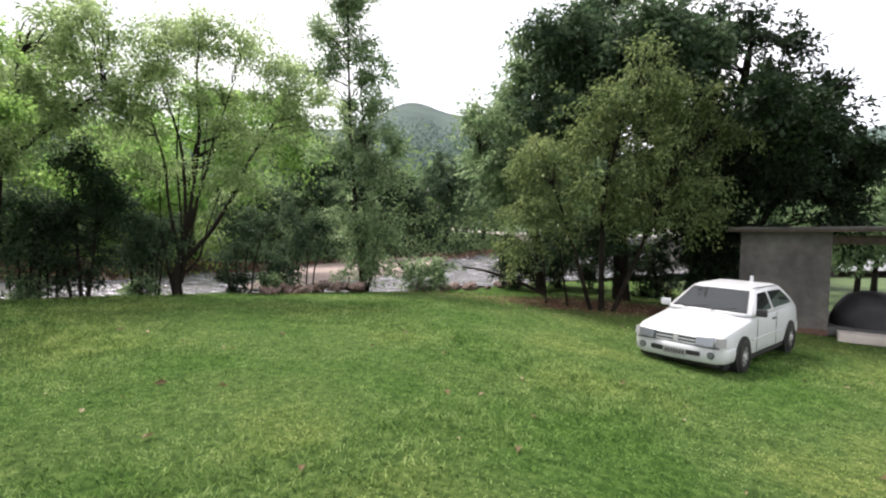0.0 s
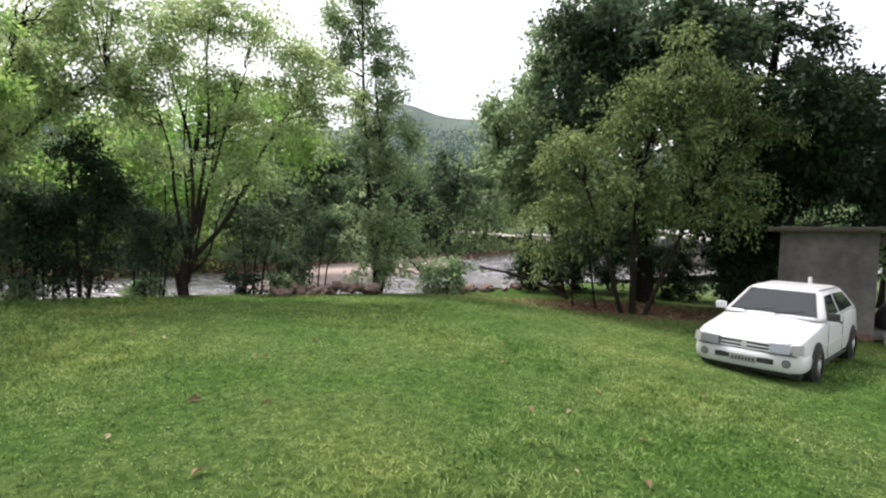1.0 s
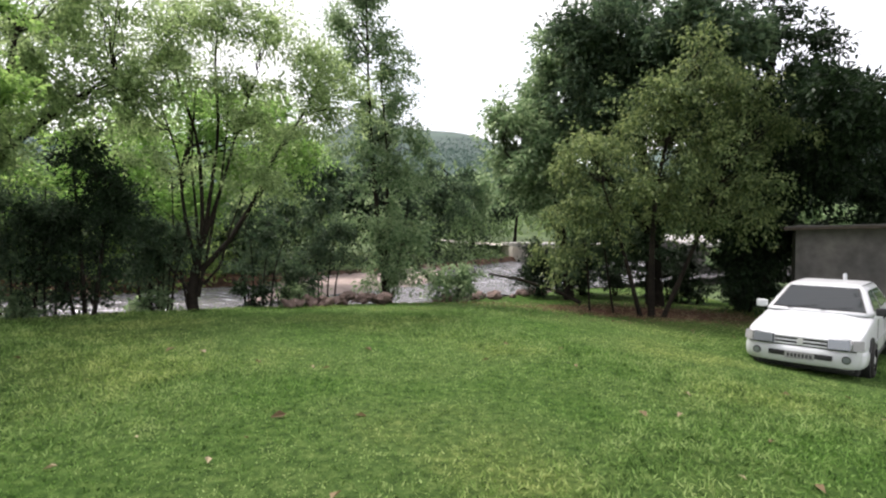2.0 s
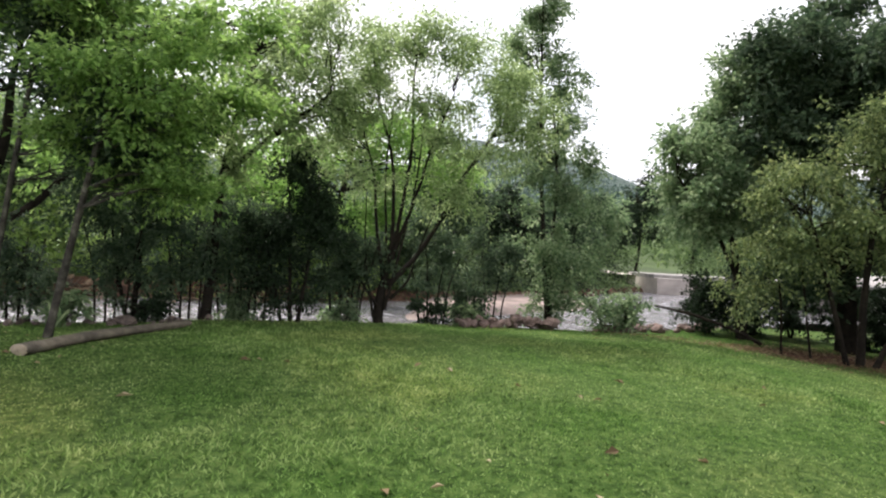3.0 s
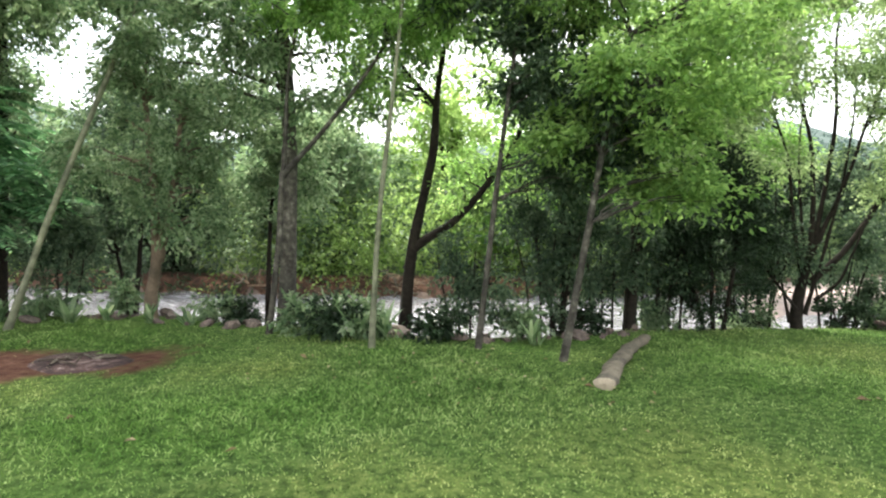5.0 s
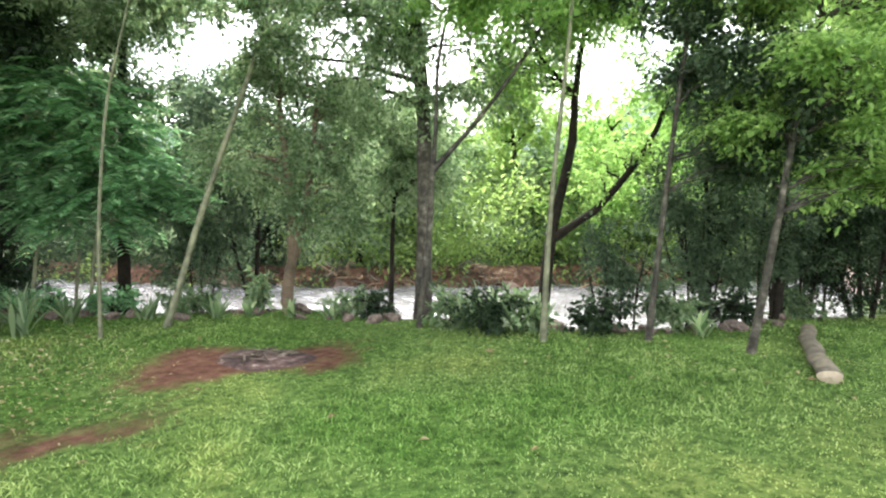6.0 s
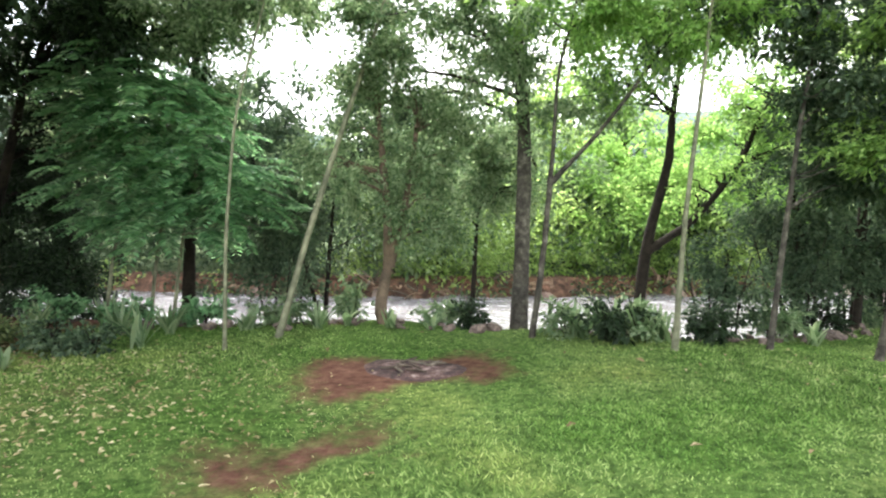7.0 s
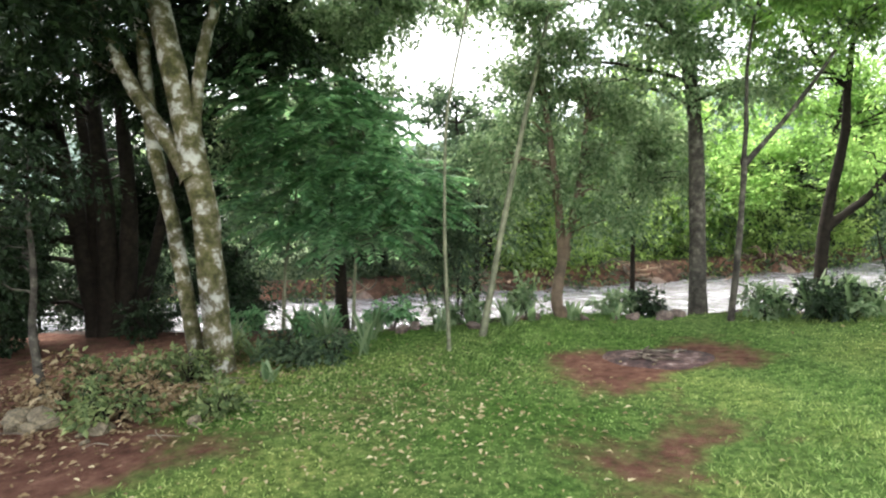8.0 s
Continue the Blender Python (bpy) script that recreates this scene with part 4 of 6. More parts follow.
tree("dark_shrub", at(-6.75, 12.7), [
    ([(-6.8, 12.7, -0.4), (-6.9, 12.7, 1.2), (-7.0, 12.7, 2.6)], 0.05, 0.02),
    ([(-6.7, 12.7, -0.4), (-6.5, 12.7, 1.2), (-6.4, 12.7, 2.4)], 0.05, 0.02),
    ([(-6.9, 12.6, -0.4), (-7.3, 12.6, 1.2), (-7.6, 12.6, 2.0)], 0.04, 0.02)],
    [(-6.8, 12.7, 0.9, 0.9, 0.8, 0.7, 1.6), (-6.7, 12.7, 1.9, 0.8, 0.75, 0.8, 2), (-6.9, 12.7, 3.0, 0.6, 0.5, 0.6, 1), (-7.5, 12.6, 1.7, 0.6, 0.6, 0.6, 1), (-6.1, 12.9, 2.3, 0.6, 0.6, 0.6, 1)],
    M["leaf_dark"], M["bark_dark"], "dense dark shrub on the bank", "shrub", seed=25, clumps=300, per=36, size=0.10, spread=0.18)

tree("many_stemmed_tree", at(-5.2, 14.1), [
    ([(-5.15, 14.1, -0.5), (-5.2, 14.1, 0.3), (-5.1, 14.1, 0.9), (-5.0, 14.1, 1.5)], 0.14, 0.07),
    ([(-5.0, 14.1, 1.2), (-4.95, 14.1, 2.4), (-5.05, 14.1, 3.8), (-5.5, 14.0, 5.2), (-5.7, 14.0, 6.4)], 0.055, 0.014),
    ([(-4.95, 14.1, 1.4), (-4.75, 14.15, 2.8), (-4.6, 14.2, 4.2), (-4.7, 14.2, 5.6), (-4.6, 14.2, 6.8)], 0.055, 0.014),
    ([(-5.0, 14.1, 0.8), (-4.35, 14.2, 1.5), (-3.8, 14.3, 2.5), (-3.4, 14.3, 3.4), (-2.6, 14.4, 4.6), (-2.2, 14.5, 5.6)], 0.07, 0.016),
    ([(-4.9, 14.1, 1.6), (-4.5, 14.0, 2.7), (-4.2, 14.0, 3.9), (-3.7, 14.0, 5.4)], 0.05, 0.014),
    ([(-5.1, 14.1, 0.9), (-5.35, 14.0, 2.2), (-5.45, 14.0, 3.4), (-5.9, 14.0, 4.8)], 0.05, 0.014),
    ([(-5.2, 14.0, 0.3), (-5.8, 13.9, 1.1), (-6.3, 13.8, 1.9)], 0.03, 0.012),
    ([(-5.1, 14.15, 0.2), (-5.1, 14.2, 1.8), (-5.25, 14.2, 3.4), (-5.15, 14.2, 5.0)], 0.04, 0.012),
    ([(-5.05, 14.05, 0.2), (-4.7, 14.0, 1.8), (-4.45, 14.0, 3.2), (-4.35, 14.0, 4.8)], 0.04, 0.012),
    ([(-5.3, 14.1, 0.0), (-5.6, 14.1, 1.5), (-5.65, 14.1, 3.0)], 0.03, 0.01),
    ([(-4.9, 14.0, 0.5), (-4.5, 13.9, 0.9), (-4.3, 13.8, 1.7), (-4.0, 13.8, 2.6)], 0.035, 0.012)],
    [(-6.0, 14.0, 5.6, 1.2, 1.1, 0.6, 1.5), (-5.3, 14.1, 6.7, 1.4, 1.2, 0.6, 1.7), (-3.9, 14.1, 6.5, 1.3, 1.2, 0.6, 1.5), (-6.4, 14.0, 4.4, 0.9, 0.8, 0.5, 0.8),
     (-2.9, 14.2, 5.4, 1.3, 1.1, 0.7, 1.8), (-1.9, 14.4, 4.7, 0.9, 0.9, 0.5, 1.0), (-3.2, 14.0, 4.2, 1.2, 1.0, 0.6, 1.5), (-3.6, 13.8, 2.9, 0.8, 0.7, 0.4, 0.7),
     (-5.8, 13.8, 3.3, 0.9, 0.8, 0.5, 0.7), (-4.7, 13.9, 5.2, 1.0, 0.9, 0.5, 0.8)],
    M["leaf_airy"], M["bark_dark"], "tree with a sheaf of dark stems and airy foliage", seed=26, clumps=680, per=30, size=0.10, spread=0.25, limb=0.028, twigs=110)

tree("tall_slim_tree", at(-0.8, 17.95), [
    ([(-0.8, 17.95, -0.6), (-1.0, 17.95, 1.4), (-1.15, 18.0, 3.0), (-1.35, 18.1, 5.6), (-1.5, 18.2, 9.6)], 0.10, 0.02),
    ([(-0.75, 18.0, -0.6), (-0.85, 18.0, 1.5), (-0.75, 18.1, 3.6), (-1.0, 18.1, 6.2)], 0.065, 0.018),
    ([(-0.7, 17.95, -0.6), (-0.35, 17.9, 1.2), (-0.1, 17.9, 2.8)], 0.04, 0.012)],
    [(-1.55, 18.2, 9.3, 0.85, 0.9, 1.0, 2.4), (-1.6, 18.1, 7.8, 1.15, 1.1, 0.7, 2.2), (-2.2, 18.0, 6.7, 0.8, 0.8, 0.4, 0.8), (-0.6, 18.1, 7.0, 0.9, 0.9, 0.45, 1.0),
     (-1.3, 18.0, 5.6, 1.3, 1.2, 0.7, 1.9), (-0.4, 18.1, 4.6, 0.9, 0.8, 0.6, 1.1), (-1.6, 17.9, 4.2, 1.0, 0.9, 0.6, 1.1), (-0.7, 17.9, 3.0, 1.1, 0.9, 0.7, 1.4),
     (-1.2, 17.8, 1.9, 0.8, 0.7, 0.6, 0.9), (-0.3, 17.8, 1.5, 0.8, 0.7, 0.8, 1.2), (-0.8, 17.7, 0.4, 0.7, 0.6, 0.6, 0.9)],
    M["leaf_mid"], M["bark_dark"], "tall slim tree standing at the edge of the lawn", seed=27, clumps=560, per=32, size=0.13, limb=0.025, twigs=90)

tree("light_bush", at(1.1, 18.5), [
    ([(1.1, 18.5, -0.8), (0.7, 18.4, 0.0), (0.2, 18.3, 0.6)], 0.03, 0.012),
    ([(1.2, 18.5, -0.8), (1.6, 18.5, 0.0), (2.0, 18.5, 0.5)], 0.03, 0.012)],
    [(0.7, 18.4, 0.35, 0.9, 0.6, 0.35, 2), (1.7, 18.5, 0.15, 0.7, 0.6, 0.4, 1.4), (1.2, 18.4, -0.1, 0.9, 0.5, 0.3, 0.8)],
    M["leaf_mid"], M["bark_dark"], "loose bush with large light green leaves", "bush", seed=28, clumps=60, per=18, size=0.18, spread=0.2)

# ---- trees beside the parked car ----
tree("broad_dark_tree", at(8.0, 18.6), [
    ([(8.0, 18.6, -1.2), (7.9, 18.6, 1.5), (7.6, 18.8, 4.0), (7.2, 19.0, 7.0)], 0.30, 0.12),
    ([(8.0, 18.6, 1.8), (9.2, 18.9, 4.0), (10.2, 19.2, 7.5)], 0.15, 0.06),
    ([(7.9, 18.6, 1.6), (6.2, 19.0, 3.8), (5.0, 19.3, 6.2)], 0.13, 0.05)],
    [(7.2, 19.0, 8.2, 2.8, 2.2, 1.6, 5), (7.6, 18.6, 5.2, 2.8, 2.0, 2.0, 5), (9.2, 18.5, 3.0, 2.4, 1.6, 1.4, 3.4), (6.4, 18.9, 1.4, 1.5, 1.2, 0.9, 1.2), (9.6, 18.9, 7.4, 2.2, 1.8, 1.8, 4), (6.6, 18.9, 6.6, 1.8, 1.6, 1.6, 3), (6.4, 17.4, 7.4, 1.7, 1.5, 1.1, 3), (8.4, 16.6, 7.2, 1.7, 1.4, 1.0, 2.6)],
    M["leaf_shade"], M["bark_dark"], "broad old tree with a dark heavy crown", seed=29, clumps=1150, per=40, size=0.22, spread=0.3, sides=12, limb=0.07, twigs=110)
tree("broad_dark_tree", at(11.6, 19.6), [
    ([(11.6, 19.6, -1.2), (11.7, 19.6, 1.5), (12.0, 19.5, 4.5), (12.4, 19.4, 8.0)], 0.32, 0.12),
    ([(11.4, 19.5, -1.0), (10.9, 19.4, 1.8), (10.4, 19.3, 4.5)], 0.18, 0.08),
    ([(12.0, 19.6, -1.0), (13.2, 19.4, 2.0), (14.0, 19.2, 4.8)], 0.16, 0.07)],
    [(11.8, 18.9, 4.9, 2.8, 2.2, 2.6, 6), (13.8, 18.6, 5.0, 2.0, 1.8, 2.6, 4), (11.4, 19.2, 8.0, 2.9, 2.2, 1.7, 3.4), (12.6, 17.0, 3.2, 2.2, 1.6, 1.5, 4), (11.4, 14.8, 4.7, 2.4, 1.8, 1.3, 4), (10.4, 16.8, 1.4, 1.2, 1.1, 1.5, 2.6), (9.6, 16.8, 2.7, 1.4, 1.2, 1.2, 2)],
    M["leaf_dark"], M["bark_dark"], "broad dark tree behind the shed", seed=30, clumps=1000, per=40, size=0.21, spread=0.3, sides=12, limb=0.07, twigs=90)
tree("olive_tree", at(6.4, 15.4), [
    ([(6.4, 15.4, -0.9), (6.3, 15.2, 1.2), (6.2, 14.8, 3.0), (6.8, 14.5, 5.6)], 0.10, 0.03),
    ([(6.2, 15.4, -0.9), (5.5, 15.2, 1.3), (4.8, 14.9, 3.0)], 0.07, 0.03),
    ([(6.6, 15.4, -0.9), (7.4, 15.0, 1.5), (8.0, 14.7, 3.4)], 0.07, 0.03),
    ([(5.6, 15.9, -0.9), (5.3, 15.8, 0.8), (5.0, 15.6, 2.2)], 0.035, 0.015),
    ([(5.0, 16.2, -0.9), (4.8, 16.0, 0.8), (4.5, 15.8, 2.0)], 0.035, 0.015)],
    [(7.2, 14.6, 6.0, 0.9, 0.9, 0.9, 1.3), (6.2, 14.8, 5.0, 1.1, 1.0, 0.6, 1.4), (8.3, 14.7, 5.4, 0.9, 0.9, 0.8, 1.2), (5.2, 14.9, 4.2, 1.0, 0.9, 0.6, 1.2), (9.2, 14.7, 4.5, 0.8, 0.8, 0.8, 0.9),
     (7.2, 14.5, 4.0, 1.2, 0.9, 0.6, 1.3), (4.4, 15.2, 3.4, 0.9, 0.8, 0.6, 0.9), (6.0, 14.7, 3.1, 1.0, 0.9, 0.5, 1.1), (8.4, 14.7, 3.3, 1.0, 0.9, 0.6, 1.0), (4.1, 15.6, 2.3, 0.8, 0.8, 0.5, 0.8),
     (5.2, 15.2, 2.2, 0.9, 0.7, 0.5, 0.8), (7.0, 14.8, 2.3, 0.9, 0.8, 0.4, 0.8), (8.9, 15.0, 2.4, 0.8, 0.8, 0.4, 0.6), (4.0, 16.0, 1.1, 0.7, 0.7, 0.5, 0.6)],
    M["leaf_olive"], M["bark_dark"], "tangled olive-green tree with drooping twigs", seed=31, clumps=640, per=30, size=0.13, spread=0.26, droop=0.7, limb=0.03, twigs=140)


# ---- undergrowth on the bank ----
def bush(x, y, r, h, leaf, label, seed, n=60, size=0.12, name="bush"):
    z = float(ground_z(x, y))
    g = np.random.default_rng(seed)
    stems = [([(x, y, z - 0.1), (x + dx * 0.5, y + dy * 0.5, z + h * 0.4), (x + dx, y + dy, z + h * 0.8)], 0.016, 0.006)
             for dx, dy in (g.random((4, 2)) - 0.5) * r * 1.4]
    return tree(name, (x, y, z), stems, [(x, y, z + h * 0.55, r, r * 0.8, h * 0.5, 1)], leaf, M["bark_dark"], label, "bush",
                "bushes along the bank", clumps=n // 2, dense=1.3, per=15, size=size * 1.25, spread=0.12, seed=seed, twigs=14, sides=5, limb=0.01, shell=0.2)


for k, (x, dy, r, h, leaf) in enumerate([
        (-21.6, -0.6, 0.56, 0.54, "leaf_blue"), (-20.3, -0.3, 0.48, 0.48, "leaf_blue"), (-19.2, 0.0, 0.48, 0.54, "leaf_mid"), (-18.0, 0.1, 0.44, 0.61, "leaf_mid"),
        (-16.2, 0.1, 0.48, 0.54, "leaf_mid"), (-15.5, 0.0, 0.48, 0.48, "leaf_dark"), (-13.6, -0.6, 0.44, 0.61, "leaf_mid"), (-12.9, -0.9, 0.60, 0.68, "leaf_dark"),
        (-12.3, -0.7, 0.48, 0.61, "leaf_mid"), (-11.2, -0.4, 0.40, 0.48, "leaf_dark"), (-10.0, -0.1, 0.44, 0.54, "leaf_mid"), (-9.2, 0.2, 0.44, 0.54, "leaf_dark"),
        (-7.9, 0.2, 0.44, 0.54, "leaf_mid"), (-6.0, 0.1, 0.40, 0.41, "leaf_mid"), (-4.2, 0.0, 0.5, 0.55, "leaf_dark"), (-3.2, -0.1, 0.45, 0.6, "leaf_mid"),
        (-2.9, 0.3, 0.4, 0.5, "leaf_mid"), (9.8, -6.0, 0.6, 0.9, "leaf_dark"), (-23.4, -0.6, 0.64, 0.61, "leaf_blue"), (-25.2, -0.8, 0.64, 0.68, "leaf_dark")]):
    bush(x, float(bank_y(x)) + dy, r, h, M[leaf], "leafy bush at the top of the river bank", 100 + k)


for k, (x, y, r, h, leaf) in enumerate([(-21.2, 2.5, 0.35, 0.35, "leaf_dry"), (-21.8, 2.7, 0.45, 0.45, "leaf_olive"), (-22.5, 2.6, 0.5, 0.5, "leaf_dry"), (-21.6, 2.8, 0.4, 0.4, "leaf_dry"), (-21.4, 2.2, 0.35, 0.35, "leaf_olive"),
                                        (-22.0, 3.2, 0.45, 0.5, "leaf_olive"), (-22.8, 3.1, 0.4, 0.45, "leaf_olive"), (-20.3, 2.7, 0.3, 0.3, "leaf_olive"), (-20.9, 4.9, 0.4, 0.5, "leaf_shade"), (-22.3, 4.9, 0.45, 0.5, "leaf_olive"), (-21.7, 3.7, 0.35, 0.35, "leaf_olive"), (-20.2, 5.0, 0.4, 0.45, "leaf_shade")]):
    bush(x, y, r, h, M[leaf], "low half-withered fern among dead leaves" if leaf != "leaf_shade" else "low dark fern behind the old trunk", 140 + k, n=50, size=0.09, name="fern")


def strap_plant(x, y, n, length, seed, label="clump of long strap-shaped green leaves"):
    """Arching strap leaves from one root."""
    g = np.random.default_rng(seed)
    root = thing("strap_leaf_plant", at(x, y), label, "plant", "strap-leaved plants")
    vs, fs, k = [], [], 0
    for i in range(n):
        a, tip, L = g.random() * 6.283, 0.25 + 0.5 * g.random(), length * (0.6 + 0.6 * g.random())
        s = np.linspace(0, 1, 6)
        out = s * L * tip
        up = L * (s - 0.55 * tip * s ** 2)
        c = 0.88 * np.stack([np.cos(a) * out, np.sin(a) * out, up], 1) + np.array([g.normal() * 0.05, g.normal() * 0.05, 0])
        w = 0.035 * np.sin(np.pi * np.clip(s * 0.85 + 0.12, 0, 1)) * (0.8 + 0.5 * g.random())
        sd = np.array([-np.sin(a), np.cos(a), 0])
        v = np.concatenate([c + sd * w[:, None], c - sd * w[:, None]])
        f = np.array([[j, j + 1, j + 7, j + 6] for j in range(5)])
        vs.append(v)
        fs.append(f + k)
        k += 12
    part_np("leaves", np.concatenate(vs), np.concatenate(fs), M["leaf_mid"], root)
    return root


for k, (x, y, n, L) in enumerate([(-20.3, 6.6, 26, 0.75), (-21.0, 6.2, 26, 0.8), (-21.8, 6.6, 24, 0.8), (-19.9, 5.6, 14, 0.9), (-19.3, 7.4, 20, 0.6), (-18.1, 8.0, 22, 0.7), (-17.8, 8.5, 16, 0.55),
                                  (-12.9, 8.9, 22, 1.05), (-12.4, 8.8, 22, 0.95), (-13.4, 9.0, 18, 0.8), (-12.0, 9.0, 18, 0.8), (-20.5, 3.9, 10, 0.4), (-23.0, 6.2, 20, 0.7), (-9.6, 9.6, 14, 0.6), (-18.8, 7.8, 18, 0.5), (-17.0, 8.8, 18, 0.5), (-16.2, 9.0, 16, 0.45), (-20.8, 5.3, 16, 0.5), (-21.6, 5.0, 16, 0.5), (-22.4, 5.6, 16, 0.55)]):
    strap_plant(x, y, n, L, 300 + k)

# ---- woods across the river ----
tree("far_bank_tree", at(-9.0, 23.5), [
    ([(-9.0, 23.5, 0), (-9.0, 23.4, 3.0), (-8.4, 23.2, 6.0)], 0.2, 0.08)],
    [(-9.8, 22.4, 2.6, 3.0, 1.8, 1.9, 4), (-7.1, 23.2, 5.8, 4.0, 2.2, 2.2, 5), (-13.4, 21.0, 2.2, 1.8, 1.4, 1.3, 2)],
    M["leaf_bright"], M["bark_dark"], "yellow-green tree on the far bank, sunlight in its leaf colour", group="trees on the far bank", seed=41, dense=1.0, clumps=800, per=34, size=0.2, spread=0.38, limb=0.05)


def far_tree(x, dy, h, r, leaf, seed, label):
    y = float(far_y(x)) + dy
    z = float(ground_z(x, y))
    g = np.random.default_rng(seed)
    lob = [(x + r * (g.random() - 0.5), y + r * 0.6 * (g.random() - 0.5), z + h * q, r * (0.55 + 0.35 * g.random()), r * 0.6, h * 0.2, 1.0) for q in (0.35, 0.5, 0.62, 0.75, 0.88)]
    return tree("far_bank_tree", (x, y, z), [([(x, y, z - 0.3), (x + 0.3, y, z + h * 0.4), (x + 0.6 * g.normal(), y, z + h * 0.9)], 0.17, 0.05)], lob, leaf,
                M["bark_dark"], label, group="trees on the far bank", clumps=int(60 * r * r ** 0.5) + 140, dense=1.0, per=17, size=0.30, spread=0.36, seed=seed, twigs=22, sides=7, limb=0.05)


# leaf copy picked by place: shade and sunlight lie in the colour
for k, (x, dy, h, r, leaf) in enumerate([
        (-40, 4, 9, 3.2, "leaf_dark"), (-34, 3, 8, 3.0, "leaf_mid"), (-30, 5, 8, 3.0, "leaf_shade"), (-27, 3, 7, 2.6, "leaf_shade"), (-23.5, 5, 7, 2.6, "leaf_shade"), (-20, 3.5, 6, 2.4, "leaf_mid"),
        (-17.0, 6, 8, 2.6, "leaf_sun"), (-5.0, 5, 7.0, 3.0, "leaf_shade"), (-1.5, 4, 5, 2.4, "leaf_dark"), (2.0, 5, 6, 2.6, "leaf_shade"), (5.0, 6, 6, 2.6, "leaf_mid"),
        (-21.5, 2.2, 4.5, 2.0, "leaf_mid"), (-14.8, 3.4, 4.0, 1.8, "leaf_mid"), (-11.0, 2.6, 3.6, 1.6, "leaf_shade"), (-7.4, 2.6, 3.4, 1.6, "leaf_shade"), (-25.5, 2.0, 4.0, 1.8, "leaf_dark"), (11, 12, 9, 3.4, "leaf_dark"), (16, 9, 9, 3.4, "leaf_mid"), (22, 10, 9, 3.6, "leaf_dark"), (-12.5, 7, 6, 2.8, "leaf_bright")]):
    far_tree(x, dy, h, r, M[leaf], 500 + k, "tree in full leaf on the far river bank")


def woods(name, n, where, size, spread, per, leaf, label, seed):
    """Far woodland: leaf clumps over the rising ground, nobody could count."""
    g = np.random.default_rng(seed)
    x, y, lift = where(g, n)
    n = len(x)
    z = ground_z(x, y) + lift
    c = np.stack([x, y, z], 1)
    idx = np.repeat(np.arange(n), per)
    sc = (0.7 + 0.6 * g.random(n))[idx][:, None]
    off = g.normal(size=(n * per, 3)) * spread * sc * np.array([1, 1, 0.75])
    ah = unit(unit(off + 1e-6) + g.normal(size=off.shape) * 0.6 - np.array([0, 0, 0.3]))
    nm = unit(np.array([0, 0, 1.0]) + g.normal(size=off.shape) * 0.6)
    L = size * (0.6 + 0.8 * g.random(n * per))
    v, f = blades(c[idx] + off, ah, nm, L, L * 0.5)
    return tagged(part_np(name, v, f, leaf), label, "woodland", kind="stuff")


def bank_strip(g, n):
    x = -45 + 37.5 * g.random(n)
    y = far_y(x) + 0.5 + 7.0 * g.random(n) ** 1.7
    gap = np.sin(x * 1.7) + np.sin(x * 0.63 + 1.0)
    return x, y, 0.1 + np.where((gap < -0.3) & (y < far_y(x) + 1.0), 0.9, 0.0) + 2.6 * g.random(n) ** 1.5


def sunlit_strip(g, n):
    x, y, lift = bank_strip(g, 3 * n)
    keep = (g.random(3 * n) < smoothstep(-24.5, -20.5, x)) & (np.arange(3 * n) < 2.6 * n)
    return x[keep], y[keep], lift[keep]


def west_strip(g, n):
    x, y, lift = bank_strip(g, 2 * n)
    keep = g.random(2 * n) > smoothstep(-25.5, -20.5, x)
    return x[keep], y[keep], 1.3 * lift[keep]


def east_strip(g, n):
    x = -7.5 + 38 * g.random(n)
    y = far_y(x) + 0.2 + 7.5 * g.random(n) ** 1.7
    clear = (x > 7.0) & (x < 14.0)
    return x[~clear], y[~clear], (0.05 + 2.6 * g.random(n) ** 1.5)[~clear]


def mid_strip(g, n):
    x = -110 + 200 * g.random(n)
    y = far_y(np.clip(x, -60, 60)) + 16 + 75 * g.random(n)
    return x, y, 0.5 + 5.5 * g.random(n)


def hill_strip(g, n):
    az = radians(-62) + radians(115) * g.random(n)
    r = 120 + 200 * g.random(n)
    return np.sin(az) * r, np.cos(az) * r, 2 + 4 * g.random(n)


# scrub in a bright and a dark copy, painted as lit and shaded
woods("far_bank_scrub", 480, sunlit_strip, 0.19, 0.34, 34, M["leaf_sun"], "tangled green scrub along the far river bank, sunlight in its colour", 70)
def hang_strip(g, n):
    x = -45 + 37 * g.random(n)
    keep = (np.sin(x * 1.35 + 0.6) + 0.8 * np.sin(x * 0.57 + 2.0) + 0.5 * g.normal(size=n)) > -0.1
    y = far_y(x) - 0.35 + 0.7 * g.random(n)
    return x[keep], y[keep], (0.1 + 0.5 * g.random(n))[keep]


woods("hanging_scrub", 300, hang_strip, 0.17, 0.26, 30, M["leaf_shade"], "foliage hanging over the earth bank, shade in its colour", 76)
woods("hanging_shoots", 130, hang_strip, 0.17, 0.26, 28, M["leaf_sun"], "green shoots hanging over the earth bank, sunlight in their colour", 77)
woods("west_scrub", 420, west_strip, 0.19, 0.36, 34, M["leaf_shade"], "green scrub under the trees of the far bank, darkened for shade", 78)
woods("shaded_scrub", 260, bank_strip, 0.17, 0.36, 30, M["leaf_shade"], "undergrowth along the far river bank, shade in its colour", 73)
woods("downstream_scrub", 700, east_strip, 0.2, 0.4, 34, M["leaf_far"], "green scrub above the gravel bar", 74)
woods("downstream_shade", 420, east_strip, 0.18, 0.36, 32, M["leaf_dark"], "undergrowth above the gravel bar, shade in its dark colour", 75)
